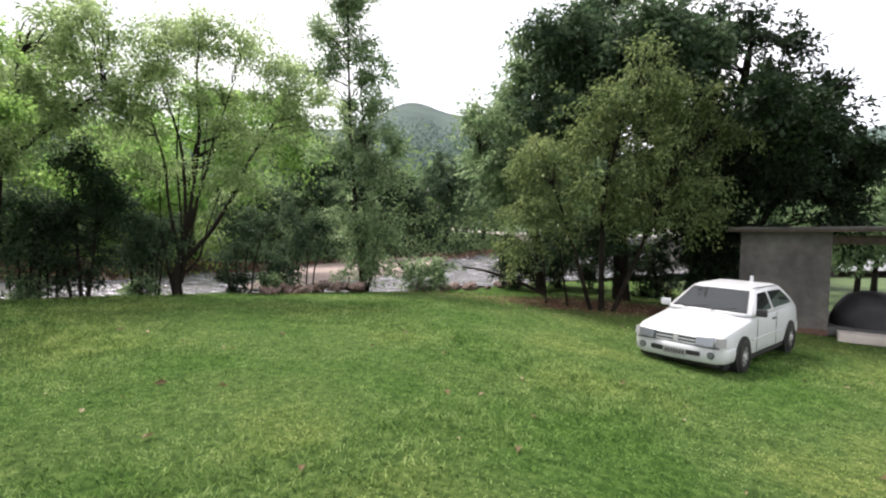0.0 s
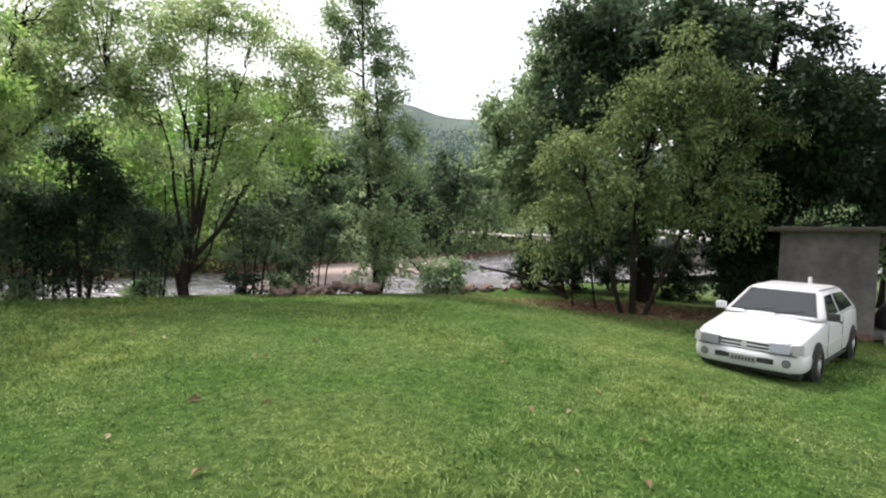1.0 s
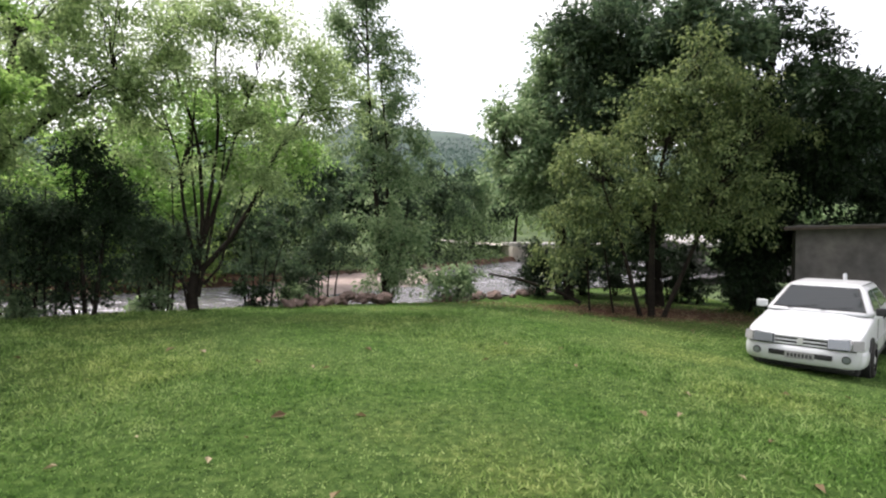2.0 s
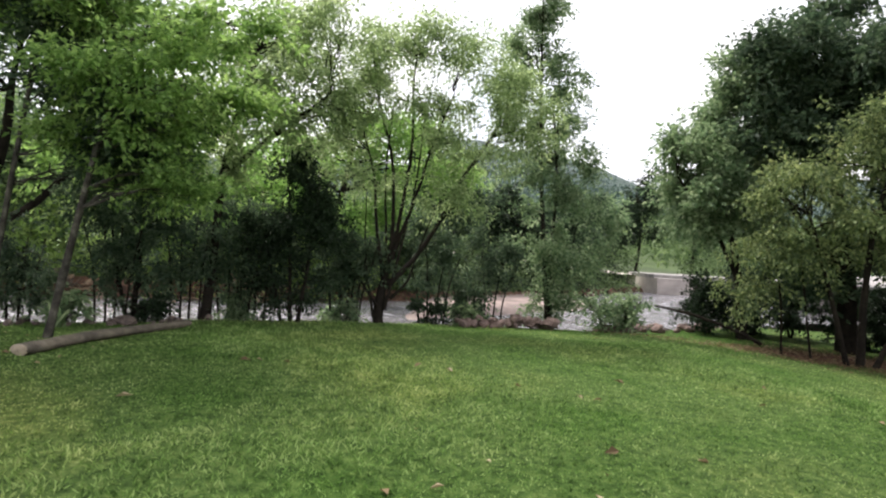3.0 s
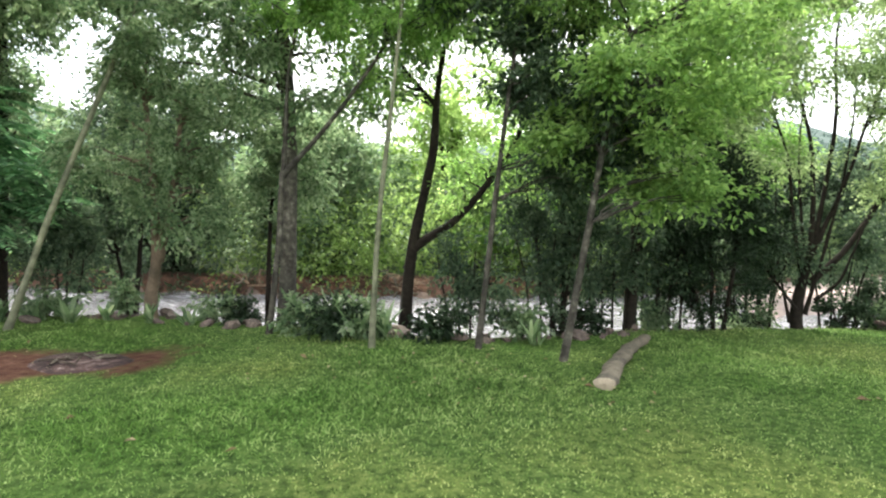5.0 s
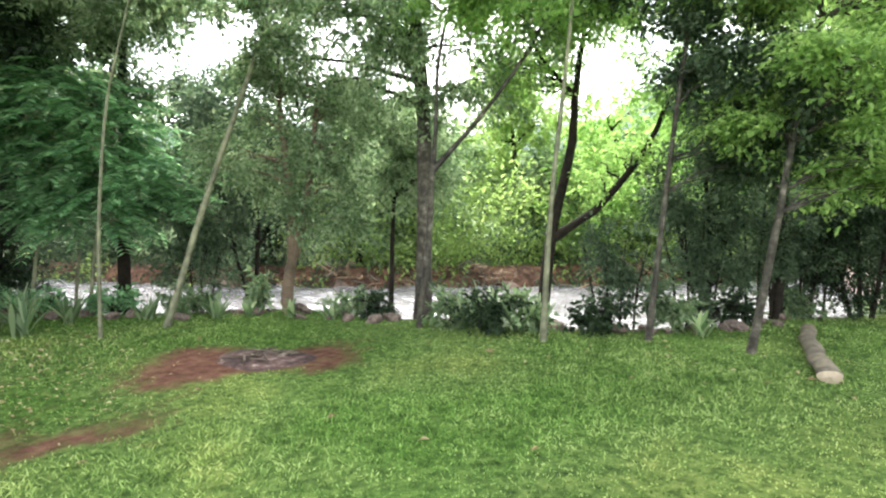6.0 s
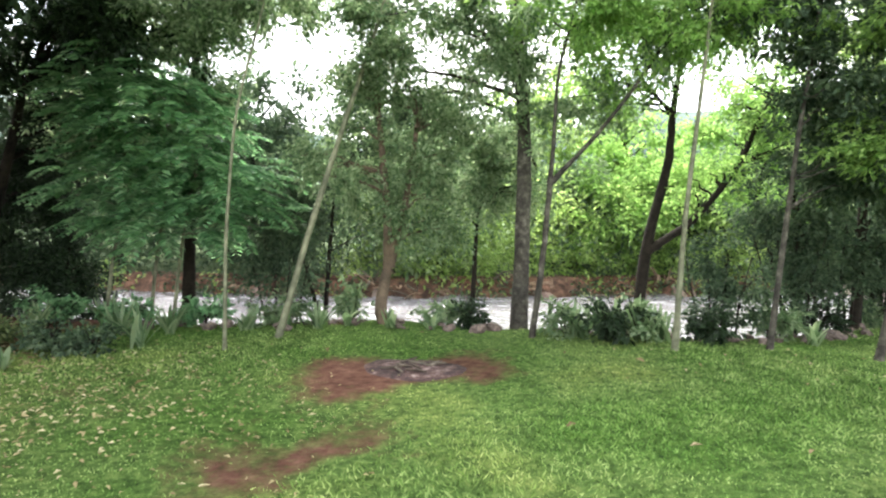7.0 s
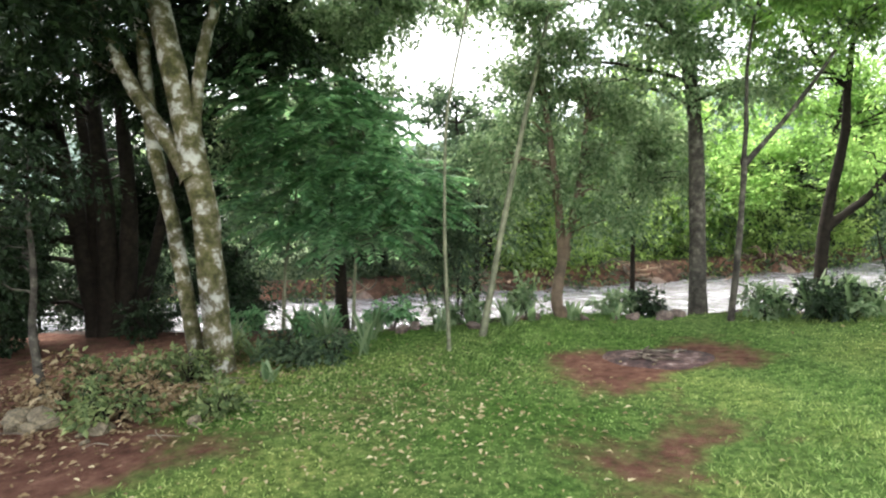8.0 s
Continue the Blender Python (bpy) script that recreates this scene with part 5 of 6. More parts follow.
woods("valley_woods", 1400, mid_strip, 0.95, 1.5, 22, M["leaf_far"], "mixed green woods on the valley floor", 71)
woods("hill_woods", 1800, hill_strip, 1.3, 2.6, 20, M["leaf_hill"], "wooded hillside with haze painted into its leaf colour", 72)

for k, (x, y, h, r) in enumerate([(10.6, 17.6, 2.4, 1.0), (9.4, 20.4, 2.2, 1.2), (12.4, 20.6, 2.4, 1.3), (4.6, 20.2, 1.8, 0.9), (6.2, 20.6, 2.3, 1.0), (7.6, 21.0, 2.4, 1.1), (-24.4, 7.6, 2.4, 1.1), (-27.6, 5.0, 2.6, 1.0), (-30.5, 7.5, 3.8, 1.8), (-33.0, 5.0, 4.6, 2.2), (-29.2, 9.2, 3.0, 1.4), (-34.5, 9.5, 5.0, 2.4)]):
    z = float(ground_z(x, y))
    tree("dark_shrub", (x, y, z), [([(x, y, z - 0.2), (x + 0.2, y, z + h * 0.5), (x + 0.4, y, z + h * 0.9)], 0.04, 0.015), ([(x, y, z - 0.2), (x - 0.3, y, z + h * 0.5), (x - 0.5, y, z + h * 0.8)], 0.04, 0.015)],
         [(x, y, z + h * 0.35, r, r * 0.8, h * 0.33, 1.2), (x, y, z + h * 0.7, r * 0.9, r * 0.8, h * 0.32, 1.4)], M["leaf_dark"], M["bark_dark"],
         "dense shrub under the trees, shade in its dark leaf colour", "shrub", "shaded shrubs", seed=800 + k, twigs=24, clumps=130, per=34, size=0.13, spread=0.18)

# never in view: its boughs are added to keep sun off the shed
tree("shade_tree", at(17.5, 8.5), [
    ([(17.5, 8.5, -0.8), (17.3, 8.6, 2.5), (16.6, 8.9, 5.5), (15.6, 9.4, 8.2)], 0.34, 0.14),
    ([(16.9, 8.8, 4.2), (14.6, 9.6, 6.6), (11.6, 9.9, 8.0)], 0.16, 0.06)],
    [(11.2, 10.2, 8.5, 3.2, 2.2, 0.9, 4), (14.6, 13.4, 9.6, 2.6, 2.0, 0.8, 3), (15.0, 8.2, 7.6, 3.0, 3.0, 1.1, 4), (8.6, 8.0, 8.2, 2.2, 2.2, 0.8, 2)],
    M["leaf_shade"], M["bark_dark"], "big unseen tree added to shade the shed", seed=61, clumps=420, per=32, size=0.22, spread=0.3, sides=12, limb=0.07, twigs=90)

for k, (x, y, h, r) in enumerate([(17.5, 20.5, 5.0, 1.7), (20.5, 23.5, 6.0, 2.0), (24.0, 20.0, 6.5, 2.2), (15.4, 24.5, 4.2, 1.5), (18.8, 26.5, 5.0, 1.8)]):
    z = float(ground_z(x, y))
    tree("orchard_tree", (x, y, z), [([(x, y, z - 0.2), (x + 0.1, y, z + h * 0.35), (x + 0.3, y, z + h * 0.85)], 0.13, 0.04)],
         [(x, y, z + h * 0.55, r, r * 0.8, h * 0.22, 2), (x + 0.4, y, z + h * 0.8, r * 0.8, r * 0.7, h * 0.2, 1.5), (x - 0.6, y, z + h * 0.42, r * 0.8, r * 0.7, h * 0.15, 1)],
         M["leaf_mid"], M["bark_dark"], "round leafy tree on the grass behind the shed", group="trees behind the shed", seed=840 + k, clumps=120, per=26, size=0.24, spread=0.3)

tree("crooked_sapling", at(-23.35, 2.8), [
    ([(-23.3, 2.8, -0.2), (-23.42, 2.8, 0.5), (-23.5, 2.82, 1.1), (-23.42, 2.9, 1.9), (-23.6, 3.0, 2.8)], 0.07, 0.03)],
    [(-23.9, 2.9, 2.6, 0.9, 0.8, 0.7, 1), (-24.3, 2.8, 1.9, 0.8, 0.7, 0.6, 1.0), (-23.6, 3.0, 3.3, 0.8, 0.7, 0.6, 0.8)], M["leaf_dark"], M["bark_grey"], "crooked sapling between boulders", seed=66, clumps=70, per=30, twigs=12, limb=0.016)

tree("bank_tree", at(-9.5, 11.3), [
    ([(-9.5, 11.3, -0.6), (-9.45, 11.4, 1.4), (-9.6, 11.5, 3.0), (-9.4, 11.6, 4.2)], 0.06, 0.02),
    ([(-9.5, 11.3, -0.4), (-9.9, 11.3, 1.2), (-10.2, 11.4, 2.6)], 0.045, 0.015)],
    [(-9.5, 11.5, 3.6, 1.1, 1.0, 0.9, 2), (-10.0, 11.4, 2.4, 0.9, 0.8, 0.7, 1.3), (-9.1, 11.5, 1.6, 0.8, 0.7, 0.8, 1.2)],
    M["leaf_shade"], M["bark_dark"], "slender tree at the top of the bank, shade in its leaf colour", seed=67, dense=1.0, clumps=200, per=34, size=0.12)

tree("broad_leaved_tree", at(5.4, 19.4), [
    ([(5.4, 19.4, -0.9), (5.1, 19.4, 1.6), (4.5, 19.3, 4.2), (4.8, 19.2, 7.0)], 0.16, 0.05),
    ([(5.1, 19.4, 1.4), (4.2, 19.2, 3.0), (3.0, 19.0, 4.4)], 0.08, 0.03)],
    [(4.9, 19.1, 6.3, 1.8, 1.6, 1.8, 3), (3.9, 18.9, 3.7, 1.6, 1.4, 1.5, 3), (3.2, 18.8, 5.0, 1.1, 1.0, 1.0, 1.4)],
    M["leaf_mid"], M["bark_dark"], "full-crowned tree with broad mid-green leaves", seed=68, clumps=520, per=34, size=0.19, spread=0.28)

# shade under the bank trees is painted into these leaves
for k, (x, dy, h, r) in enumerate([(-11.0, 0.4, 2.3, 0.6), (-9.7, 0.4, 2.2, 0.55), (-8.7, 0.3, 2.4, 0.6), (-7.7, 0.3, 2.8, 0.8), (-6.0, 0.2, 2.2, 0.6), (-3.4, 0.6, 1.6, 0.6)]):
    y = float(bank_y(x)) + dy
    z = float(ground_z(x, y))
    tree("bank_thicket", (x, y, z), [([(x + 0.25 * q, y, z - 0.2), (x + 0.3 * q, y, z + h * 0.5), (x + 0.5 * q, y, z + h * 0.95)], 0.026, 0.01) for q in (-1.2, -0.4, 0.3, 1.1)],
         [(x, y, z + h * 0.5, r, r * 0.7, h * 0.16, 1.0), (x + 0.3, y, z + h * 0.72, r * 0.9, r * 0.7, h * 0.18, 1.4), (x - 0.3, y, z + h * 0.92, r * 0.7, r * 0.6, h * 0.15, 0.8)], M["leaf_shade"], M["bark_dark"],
         "dense thicket at the top of the river bank, shade in its colour", "shrub", "thickets on the bank", seed=880 + k, twigs=22, dense=1.0, clumps=80, per=32, size=0.11, spread=0.18)

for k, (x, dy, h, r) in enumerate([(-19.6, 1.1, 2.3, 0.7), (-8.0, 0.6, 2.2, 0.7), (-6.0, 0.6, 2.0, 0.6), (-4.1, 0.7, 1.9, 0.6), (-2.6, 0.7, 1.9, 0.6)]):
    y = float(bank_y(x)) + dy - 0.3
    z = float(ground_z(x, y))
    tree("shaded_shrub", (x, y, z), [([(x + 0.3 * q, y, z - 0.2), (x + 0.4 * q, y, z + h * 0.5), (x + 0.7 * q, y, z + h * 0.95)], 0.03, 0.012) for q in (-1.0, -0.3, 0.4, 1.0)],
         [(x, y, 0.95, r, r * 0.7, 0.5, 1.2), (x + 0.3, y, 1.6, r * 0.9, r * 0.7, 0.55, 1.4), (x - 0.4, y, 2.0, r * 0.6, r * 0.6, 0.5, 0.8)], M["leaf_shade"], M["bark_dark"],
         "thin-stemmed shrub leaning over the water, shade in its colour", "shrub", "shrubs over the water", seed=860 + k, twigs=24, dense=1.0, clumps=90, per=32, size=0.12, spread=0.2)


# ---- parked car ----
def plate_bm(points, depth=0.004):
    """A thin closed panel on a loop of points, thick inwards."""
    bm = bmesh.new()
    vs = [bm.verts.new(p) for p in points]
    f = bm.faces.new(vs)
    bm.normal_update()
    got = bmesh.ops.extrude_face_region(bm, geom=[f])
    n = Vector(f.normal)
    for v in got["geom"]:
        if isinstance(v, bmesh.types.BMVert):
            v.co -= n * depth
    bmesh.ops.recalc_face_normals(bm, faces=bm.faces)
    return bm


def loft_bm(rings, close=True):
    bm = bmesh.new()
    rows_ = [[bm.verts.new(p) for p in r] for r in rings]
    k = len(rows_[0])
    for a, b in zip(rows_, rows_[1:]):
        for j in range(k):
            bm.faces.new((a[j], a[(j + 1) % k], b[(j + 1) % k], b[j]))
    if close:
        bm.faces.new(rows_[0][::-1])
        bm.faces.new(rows_[-1])
    bmesh.ops.recalc_face_normals(bm, faces=bm.faces)
    return bm


def soften(ob, width=0.02, segments=2, angle=35):
    mo = ob.modifiers.new("round", "BEVEL")
    mo.width, mo.segments, mo.limit_method, mo.angle_limit = width, segments, "ANGLE", radians(angle)
    return ob


def disc_bm(r, depth, at_, axis="Y", seg=28, bevel=0.0):
    bm = bmesh.new()
    rot = Matrix.Rotation(radians(90), 4, "X" if axis == "Y" else "Y") if axis != "Z" else Matrix()
    bmesh.ops.create_cone(bm, cap_ends=True, segments=seg, radius1=r, radius2=r, depth=depth, matrix=Matrix.Translation(at_) @ rot)
    if bevel:
        bmesh.ops.bevel(bm, geom=[e for e in bm.edges if len(e.link_faces) == 2 and any(len(f.verts) > 4 for f in e.link_faces)], offset=bevel, segments=2, affect="EDGES")
    return bm


def build_car(place, turn):
    paint = M["car_paint"]
    car = thing("car", place, "white three-door hatchback parked on the grass", "car", turn=turn)
    # lower body: x forward, y left; stations of (x, bottom, side top, middle top, half width, half width at the top)
    st = [(0.80, 0.34, 0.60, 0.61, 0.71, 0.66), (0.75, 0.22, 0.655, 0.675, 0.765, 0.69), (0.55, 0.19, 0.715, 0.76, 0.805, 0.73), (0.2, 0.19, 0.765, 0.82, 0.815, 0.74), (-0.2, 0.19, 0.81, 0.875, 0.82, 0.745),
          (-0.5, 0.19, 0.86, 0.925, 0.825, 0.745), (-1.2, 0.19, 0.885, 0.935, 0.832, 0.745), (-2.0, 0.19, 0.905, 0.94, 0.832, 0.745), (-2.6, 0.20, 0.915, 0.945, 0.825, 0.735), (-3.0, 0.24, 0.90, 0.93, 0.80, 0.71), (-3.17, 0.32, 0.82, 0.84, 0.76, 0.66)]
    rings = []
    for x, zb, zs, zt, w, wt in st:
        half = [(0.80 * w, zb), (0.97 * w, zb + 0.07), (w, zb + 0.20), (w, 0.5 * (zb + zs) + 0.03), (0.985 * w, zs - 0.07), (0.955 * w, zs), (wt, zs + 0.4 * (zt - zs)), (0.5 * wt, zt)]
        rings.append([(x, y, z) for y, z in half] + [(x, -y, z) for y, z in half[::-1]])
    body = part("body", loft_bm(rings), paint, car, smooth=True)
    soften(body, 0.012)
    # cabin
    lev = [(0.90, -0.40, -3.08, 0.775), (0.955, -0.47, -3.05, 0.757), (1.15, -0.79, -2.86, 0.665), (1.31, -1.06, -2.62, 0.585), (1.355, -1.20, -2.48, 0.53), (1.372, -1.45, -2.2, 0.36)]
    rings = []
    for z, xf, xr, w in lev:
        rings.append([(xf, y * w, z) for y in (-0.86, -0.4, 0.4, 0.86)] + [(xf - 0.09, w, z), (-1.7, w * 1.012, z), (xr + 0.12, w, z)] + [(xr, y * w, z) for y in (0.84, 0.4, -0.4, -0.84)] + [(xr + 0.12, -w, z), (-1.7, -w * 1.012, z), (xf - 0.09, -w, z)])
    part("cabin", loft_bm(rings), paint, car, smooth=True)

    def on_side(x, z, sgn):
        w = np.interp(z, [q[0] for q in lev], [q[3] for q in lev])
        return (x, sgn * (w * 1.012 + 0.006), z)

    for sgn in (1, -1):
        loop = [(-0.72, 0.965), (-1.52, 0.965), (-1.60, 1.27), (-1.14, 1.265)]
        q = [on_side(x, z, sgn) for x, z in loop]
        part("side_window", plate_bm(q if sgn > 0 else q[::-1]), M["glass"], car, "dark tinted side window")
        loop = [(-1.64, 0.965), (-2.72, 0.985), (-2.60, 1.12), (-2.40, 1.255), (-1.70, 1.27)]
        q = [on_side(x, z, sgn) for x, z in loop]
        part("side_window", plate_bm(q if sgn > 0 else q[::-1]), M["glass"], car, "dark tinted side window")
        # door seams and sill
        for x0, z0, x1, z1 in ((-0.62, 0.30, -0.60, 0.86), (-1.66, 0.30, -1.62, 0.90)):
            part("door_seam", box_bm((0.006, 0.006, z1 - z0), ((x0 + x1) / 2, sgn * 0.832, (z0 + z1) / 2)), M["trim_black"], car)
        part("sill", box_bm((1.75, 0.03, 0.045), (-1.27, sgn * 0.80, 0.205), 0.01), M["trim_black"], car, "grey-black plastic sill")
        part("rub_strip", box_bm((1.75, 0.012, 0.035), (-1.27, sgn * 0.838, 0.52), 0.004), paint, car)
        h = part("door_handle", box_bm((0.14, 0.03, 0.035), (-1.48, sgn * 0.838, 0.80), 0.01), M["trim_black"], car)
        m_ = part("mirror", box_bm((0.09, 0.18, 0.13), (-0.62, sgn * 0.885, 0.98), 0.025), M["trim_black"] if sgn > 0 else paint, car, "door mirror")
        part("mirror_glass", box_bm((0.006, 0.15, 0.10), (-0.668, sgn * 0.885, 0.98)), M["steel"], m_)
        # lamps
        hl = part("headlight", plate_bm([(px_, sgn * py_, pz_) for px_, py_, pz_ in ((0.825, 0.36, 0.515), (0.785, 0.63, 0.515), (0.755, 0.63, 0.66), (0.795, 0.36, 0.655))][::sgn], 0.09), M["lamp"], car, "clear glass headlight")
        part("indicator", plate_bm([(px_, sgn * py_, pz_) for px_, py_, pz_ in ((0.783, 0.64, 0.515), (0.69, 0.772, 0.515), (0.66, 0.765, 0.66), (0.753, 0.64, 0.66))][::sgn], 0.06), M["plate_grey"], car, "pale corner lamp")
        fog = part("fog_recess", disc_bm(0.06, 0.03, (0.828, sgn * 0.60, 0.375), "X", 18, 0.006), M["trim_black"], car)
        part("fog_lamp", disc_bm(0.046, 0.02, (0.84, sgn * 0.60, 0.375), "X", 18, 0.006), M["lamp"], fog)
        part("wiper", box_bm((0.018, 0.44, 0.012), (-0.505, sgn * 0.25 + 0.02, 0.985), 0, Matrix.Rotation(radians(10), 4, "X") @ Matrix.Rotation(radians(14), 4, "Z")), M["trim_black"], car)
    # windscreen, rear window
    part("gasket", plate_bm([(-0.472, -0.685, 0.955), (-0.472, 0.685, 0.955), (-1.045, 0.52, 1.312), (-1.045, -0.52, 1.312)], 0.002), M["trim_black"], car)
    part("windscreen", plate_bm([(-0.487, -0.652, 0.974), (-0.487, 0.652, 0.974), (-1.025, 0.49, 1.306), (-1.025, -0.49, 1.306)]), M["glass"], car, "windscreen reflecting the sky")
    part("rear_window", plate_bm([(-3.035, 0.56, 1.0), (-3.035, -0.56, 1.0), (-2.66, -0.47, 1.28), (-2.66, 0.47, 1.28)]), M["glass"], car)
    # front
    plan = [(0.36, 0.835), (0.55, 0.83), (0.68, 0.80), (0.78, 0.70), (0.83, 0.52), (0.855, 0.25), (0.865, 0.0)]
    plan = plan + [(q[0], -q[1]) for q in plan[-2::-1]]
    rings = []
    for px_, py_ in plan:
        n_ = Vector((0.35 * (px_ - 0.1), py_ * 0.6, 0)).normalized() if abs(py_) > 0.6 else Vector((1, 0, 0))
        rings.append([tuple(Vector((px_, py_, z_)) - n_ * d_) for d_, z_ in ((0.16, 0.235), (0.055, 0.225), (0.015, 0.27), (0.0, 0.36), (0.0, 0.43), (0.012, 0.475), (0.04, 0.50), (0.16, 0.505))])
    soften(part("front_bumper", loft_bm(rings), paint, car, smooth=True), 0.008)
    part("bumper_lip", box_bm((0.14, 1.36, 0.06), (0.68, 0, 0.205), 0.02), M["trim_black"], car)
    part("rear_bumper", soft_box((0.16, 1.56, 0.26), (-3.14, 0, 0.42), 0.05), paint, car, smooth=True)
    grille = part("grille", box_bm((0.05, 0.70, 0.12), (0.80, 0, 0.585), 0.008), M["trim_black"], car, "dark slotted grille")
    for z in (0.528, 0.585, 0.642):
        part("grille_bar", box_bm((0.03, 0.71, 0.026), (0.818, 0, z), 0.006), paint, grille)
    part("badge", disc_bm(0.048, 0.02, (0.838, 0, 0.585), "X", 20, 0.005), M["steel"], grille, "round plain metal badge")
    slot = part("bumper_slot", box_bm((0.05, 0.86, 0.085), (0.844, 0, 0.375), 0.02), M["trim_black"], car)
    plate = part("number_plate", box_bm((0.012, 0.40, 0.115), (0.868, 0, 0.365), 0.003), M["plate_grey"], car, "grey number plate with unreadable dark marks")
    for k in range(7):
        part("mark", box_bm((0.004, 0.030, 0.055), (0.875, -0.15 + 0.05 * k, 0.36)), M["trim_black"], plate)
    part("bonnet_seam", box_bm((0.006, 1.30, 0.008), (0.742, 0, 0.672)), M["trim_black"], car)
    part("bumper_seam", box_bm((0.03, 1.42, 0.012), (0.80, 0, 0.509)), M["trim_black"], car)
    part("underbody", box_bm((3.5, 1.44, 0.14), (-1.2, 0, 0.165), 0.02), M["trim_black"], car)
    # wheels
    for x in (0.0, -2.52):
        for sgn in (1, -1):
            part("wheel_arch", disc_bm(0.335, 0.30, (x, sgn * 0.684, 0.30), "Y", 30), M["trim_black"], car, "dark wheel arch")
            bm = bmesh.new()
            prof = [(0.175, -0.085), (0.255, -0.085), (0.278, -0.06), (0.283, 0.0), (0.278, 0.06), (0.255, 0.085), (0.175, 0.085)]
            seg, rows_ = 30, []
            for a in range(seg):
                th = 2 * math.pi * a / seg
                rows_.append([bm.verts.new((r * math.cos(th), yy, r * math.sin(th))) for r, yy in prof])
            for a in range(seg):
                for j in range(len(prof) - 1):
                    bm.faces.new((rows_[a][j], rows_[a][j + 1], rows_[(a + 1) % seg][j + 1], rows_[(a + 1) % seg][j]))
            bmesh.ops.recalc_face_normals(bm, faces=bm.faces)
            wheel = new("wheel")
            wheel.parent = car
            wheel.matrix_basis = pose(x, sgn * 0.785, 0.283)
            part("tyre", bm, M["rubber"], wheel, smooth=True)
            rim = part("rim", disc_bm(0.18, 0.10, (0, sgn * 0.015, 0), "Y", 24, 0.012), M["plate_grey"], wheel, "dull steel rim with round holes")
            for a in range(8):
                th = 2 * math.pi * a / 8
                part("hole", disc_bm(0.026, 0.012, (0.125 * math.cos(th), sgn * 0.064, 0.125 * math.sin(th)), "Y", 12), M["trim_black"], rim)
            part("hub_cap", disc_bm(0.055, 0.03, (0, sgn * 0.07, 0), "Y", 18, 0.006), M["steel"], rim)
    part("roof_gutter", box_bm((1.45, 0.012, 0.012), (-1.8, 0.555, 1.345), 0, Matrix.Rotation(radians(-1), 4, "Y")), M["trim_black"], car)
    part("aerial", disc_bm(0.035, 0.13, (-2.25, 0.15, 1.43), "Z", 12, 0.01), paint, car, "short white roof aerial")
    return car


def soft_box(size, at_, r):
    return box_bm(size, at_, r)


build_car(at(6.46, 9.55, -0.03), -137.4)

# ---- shed with a lean-to roof ----
SA, SB = Vector((9.95, 14.7, 0)), Vector((11.7, 13.6, 0))
su = (SB - SA).normalized()
sv = Vector((-su.y, su.x, 0))
s_turn = math.degrees(math.atan2(su.y, su.x))
s_len = (SB - SA).length
sz = -0.86
shed = thing("shed", (SA.x, SA.y, sz), "small grey plastered shed with an open porch under a flat roof", "shed", turn=s_turn)
T = 0.14
wall = part("side_wall", box_bm((s_len, T, 2.62), (s_len / 2, T / 2, 1.53), 0.006), M["plaster"], shed, "bare grey plaster wall")
part("dado", box_bm((s_len + 0.02, T + 0.03, 0.26), (s_len / 2, T / 2 , 0.11), 0.01), M["brick_red"], shed, "reddish damp footing")
part("porch_wall", box_bm((T, 0.9, 2.46), (s_len - T / 2, T + 0.45, 1.47), 0.004), M["timber_dark"], shed, "dark wall under the porch roof")
part("far_wall", box_bm((T, 0.9, 2.42), (T / 2, T + 0.45, 1.43), 0.004), M["plaster"], shed)
part("back_wall", box_bm((s_len, T, 2.42), (s_len / 2, 0.9 + 1.5 * T, 1.43), 0.004), M["plaster"], shed)
roof = part("roof", box_bm((s_len + 5.6, 4.0, 0.05), (s_len / 2 + 2.5, 1.55, 2.90), 0.01, Matrix.Rotation(radians(-1.8), 4, "Y")), M["roof_sheet"], shed, "thin grey roof sheets")
part("fascia", box_bm((s_len + 5.6, 0.04, 0.07), (s_len / 2 + 2.5, -0.43, 2.85), 0.006, Matrix.Rotation(radians(-1.8), 4, "Y")), M["timber_dark"], roof)
part("floor_slab", box_bm((5.0, 3.2, 0.20), (s_len + 2.5, 1.6, 0.22), 0.015), M["concrete_dark"], shed, "raised concrete porch floor")
part("step", box_bm((1.3, 0.5, 0.22), (s_len + 0.85, -0.27, 0.17), 0.02), M["concrete_pale"], shed, "pale concrete step")
for dx in (2.7, 4.7):
    part("post", box_bm((0.11, 0.11, 2.42), (s_len + dx, 2.9, 1.51), 0.008), M["timber_dark"], shed)
part("post", box_bm((0.11, 0.11, 2.49), (s_len + 4.8, 0.1, 1.52), 0.008), M["timber_dark"], shed)
part("beam", box_bm((5.2, 0.10, 0.22), (s_len + 2.6, 0.07, 2.64), 0.006, Matrix.Rotation(radians(-1.8), 4, "Y")), M["timber_dark"], shed)
part("brace", box_bm((0.07, 0.07, 0.8), (s_len + 2.95, 2.9, 2.42), 0.006, Matrix.Rotation(radians(42), 4, "Y")), M["timber_dark"], shed)

# covered heap on the porch floor
tx = SA + su * (s_len + 0.95) + sv * 0.9
heap_v, heap_f, R_, S_ = [], [], 9, 26
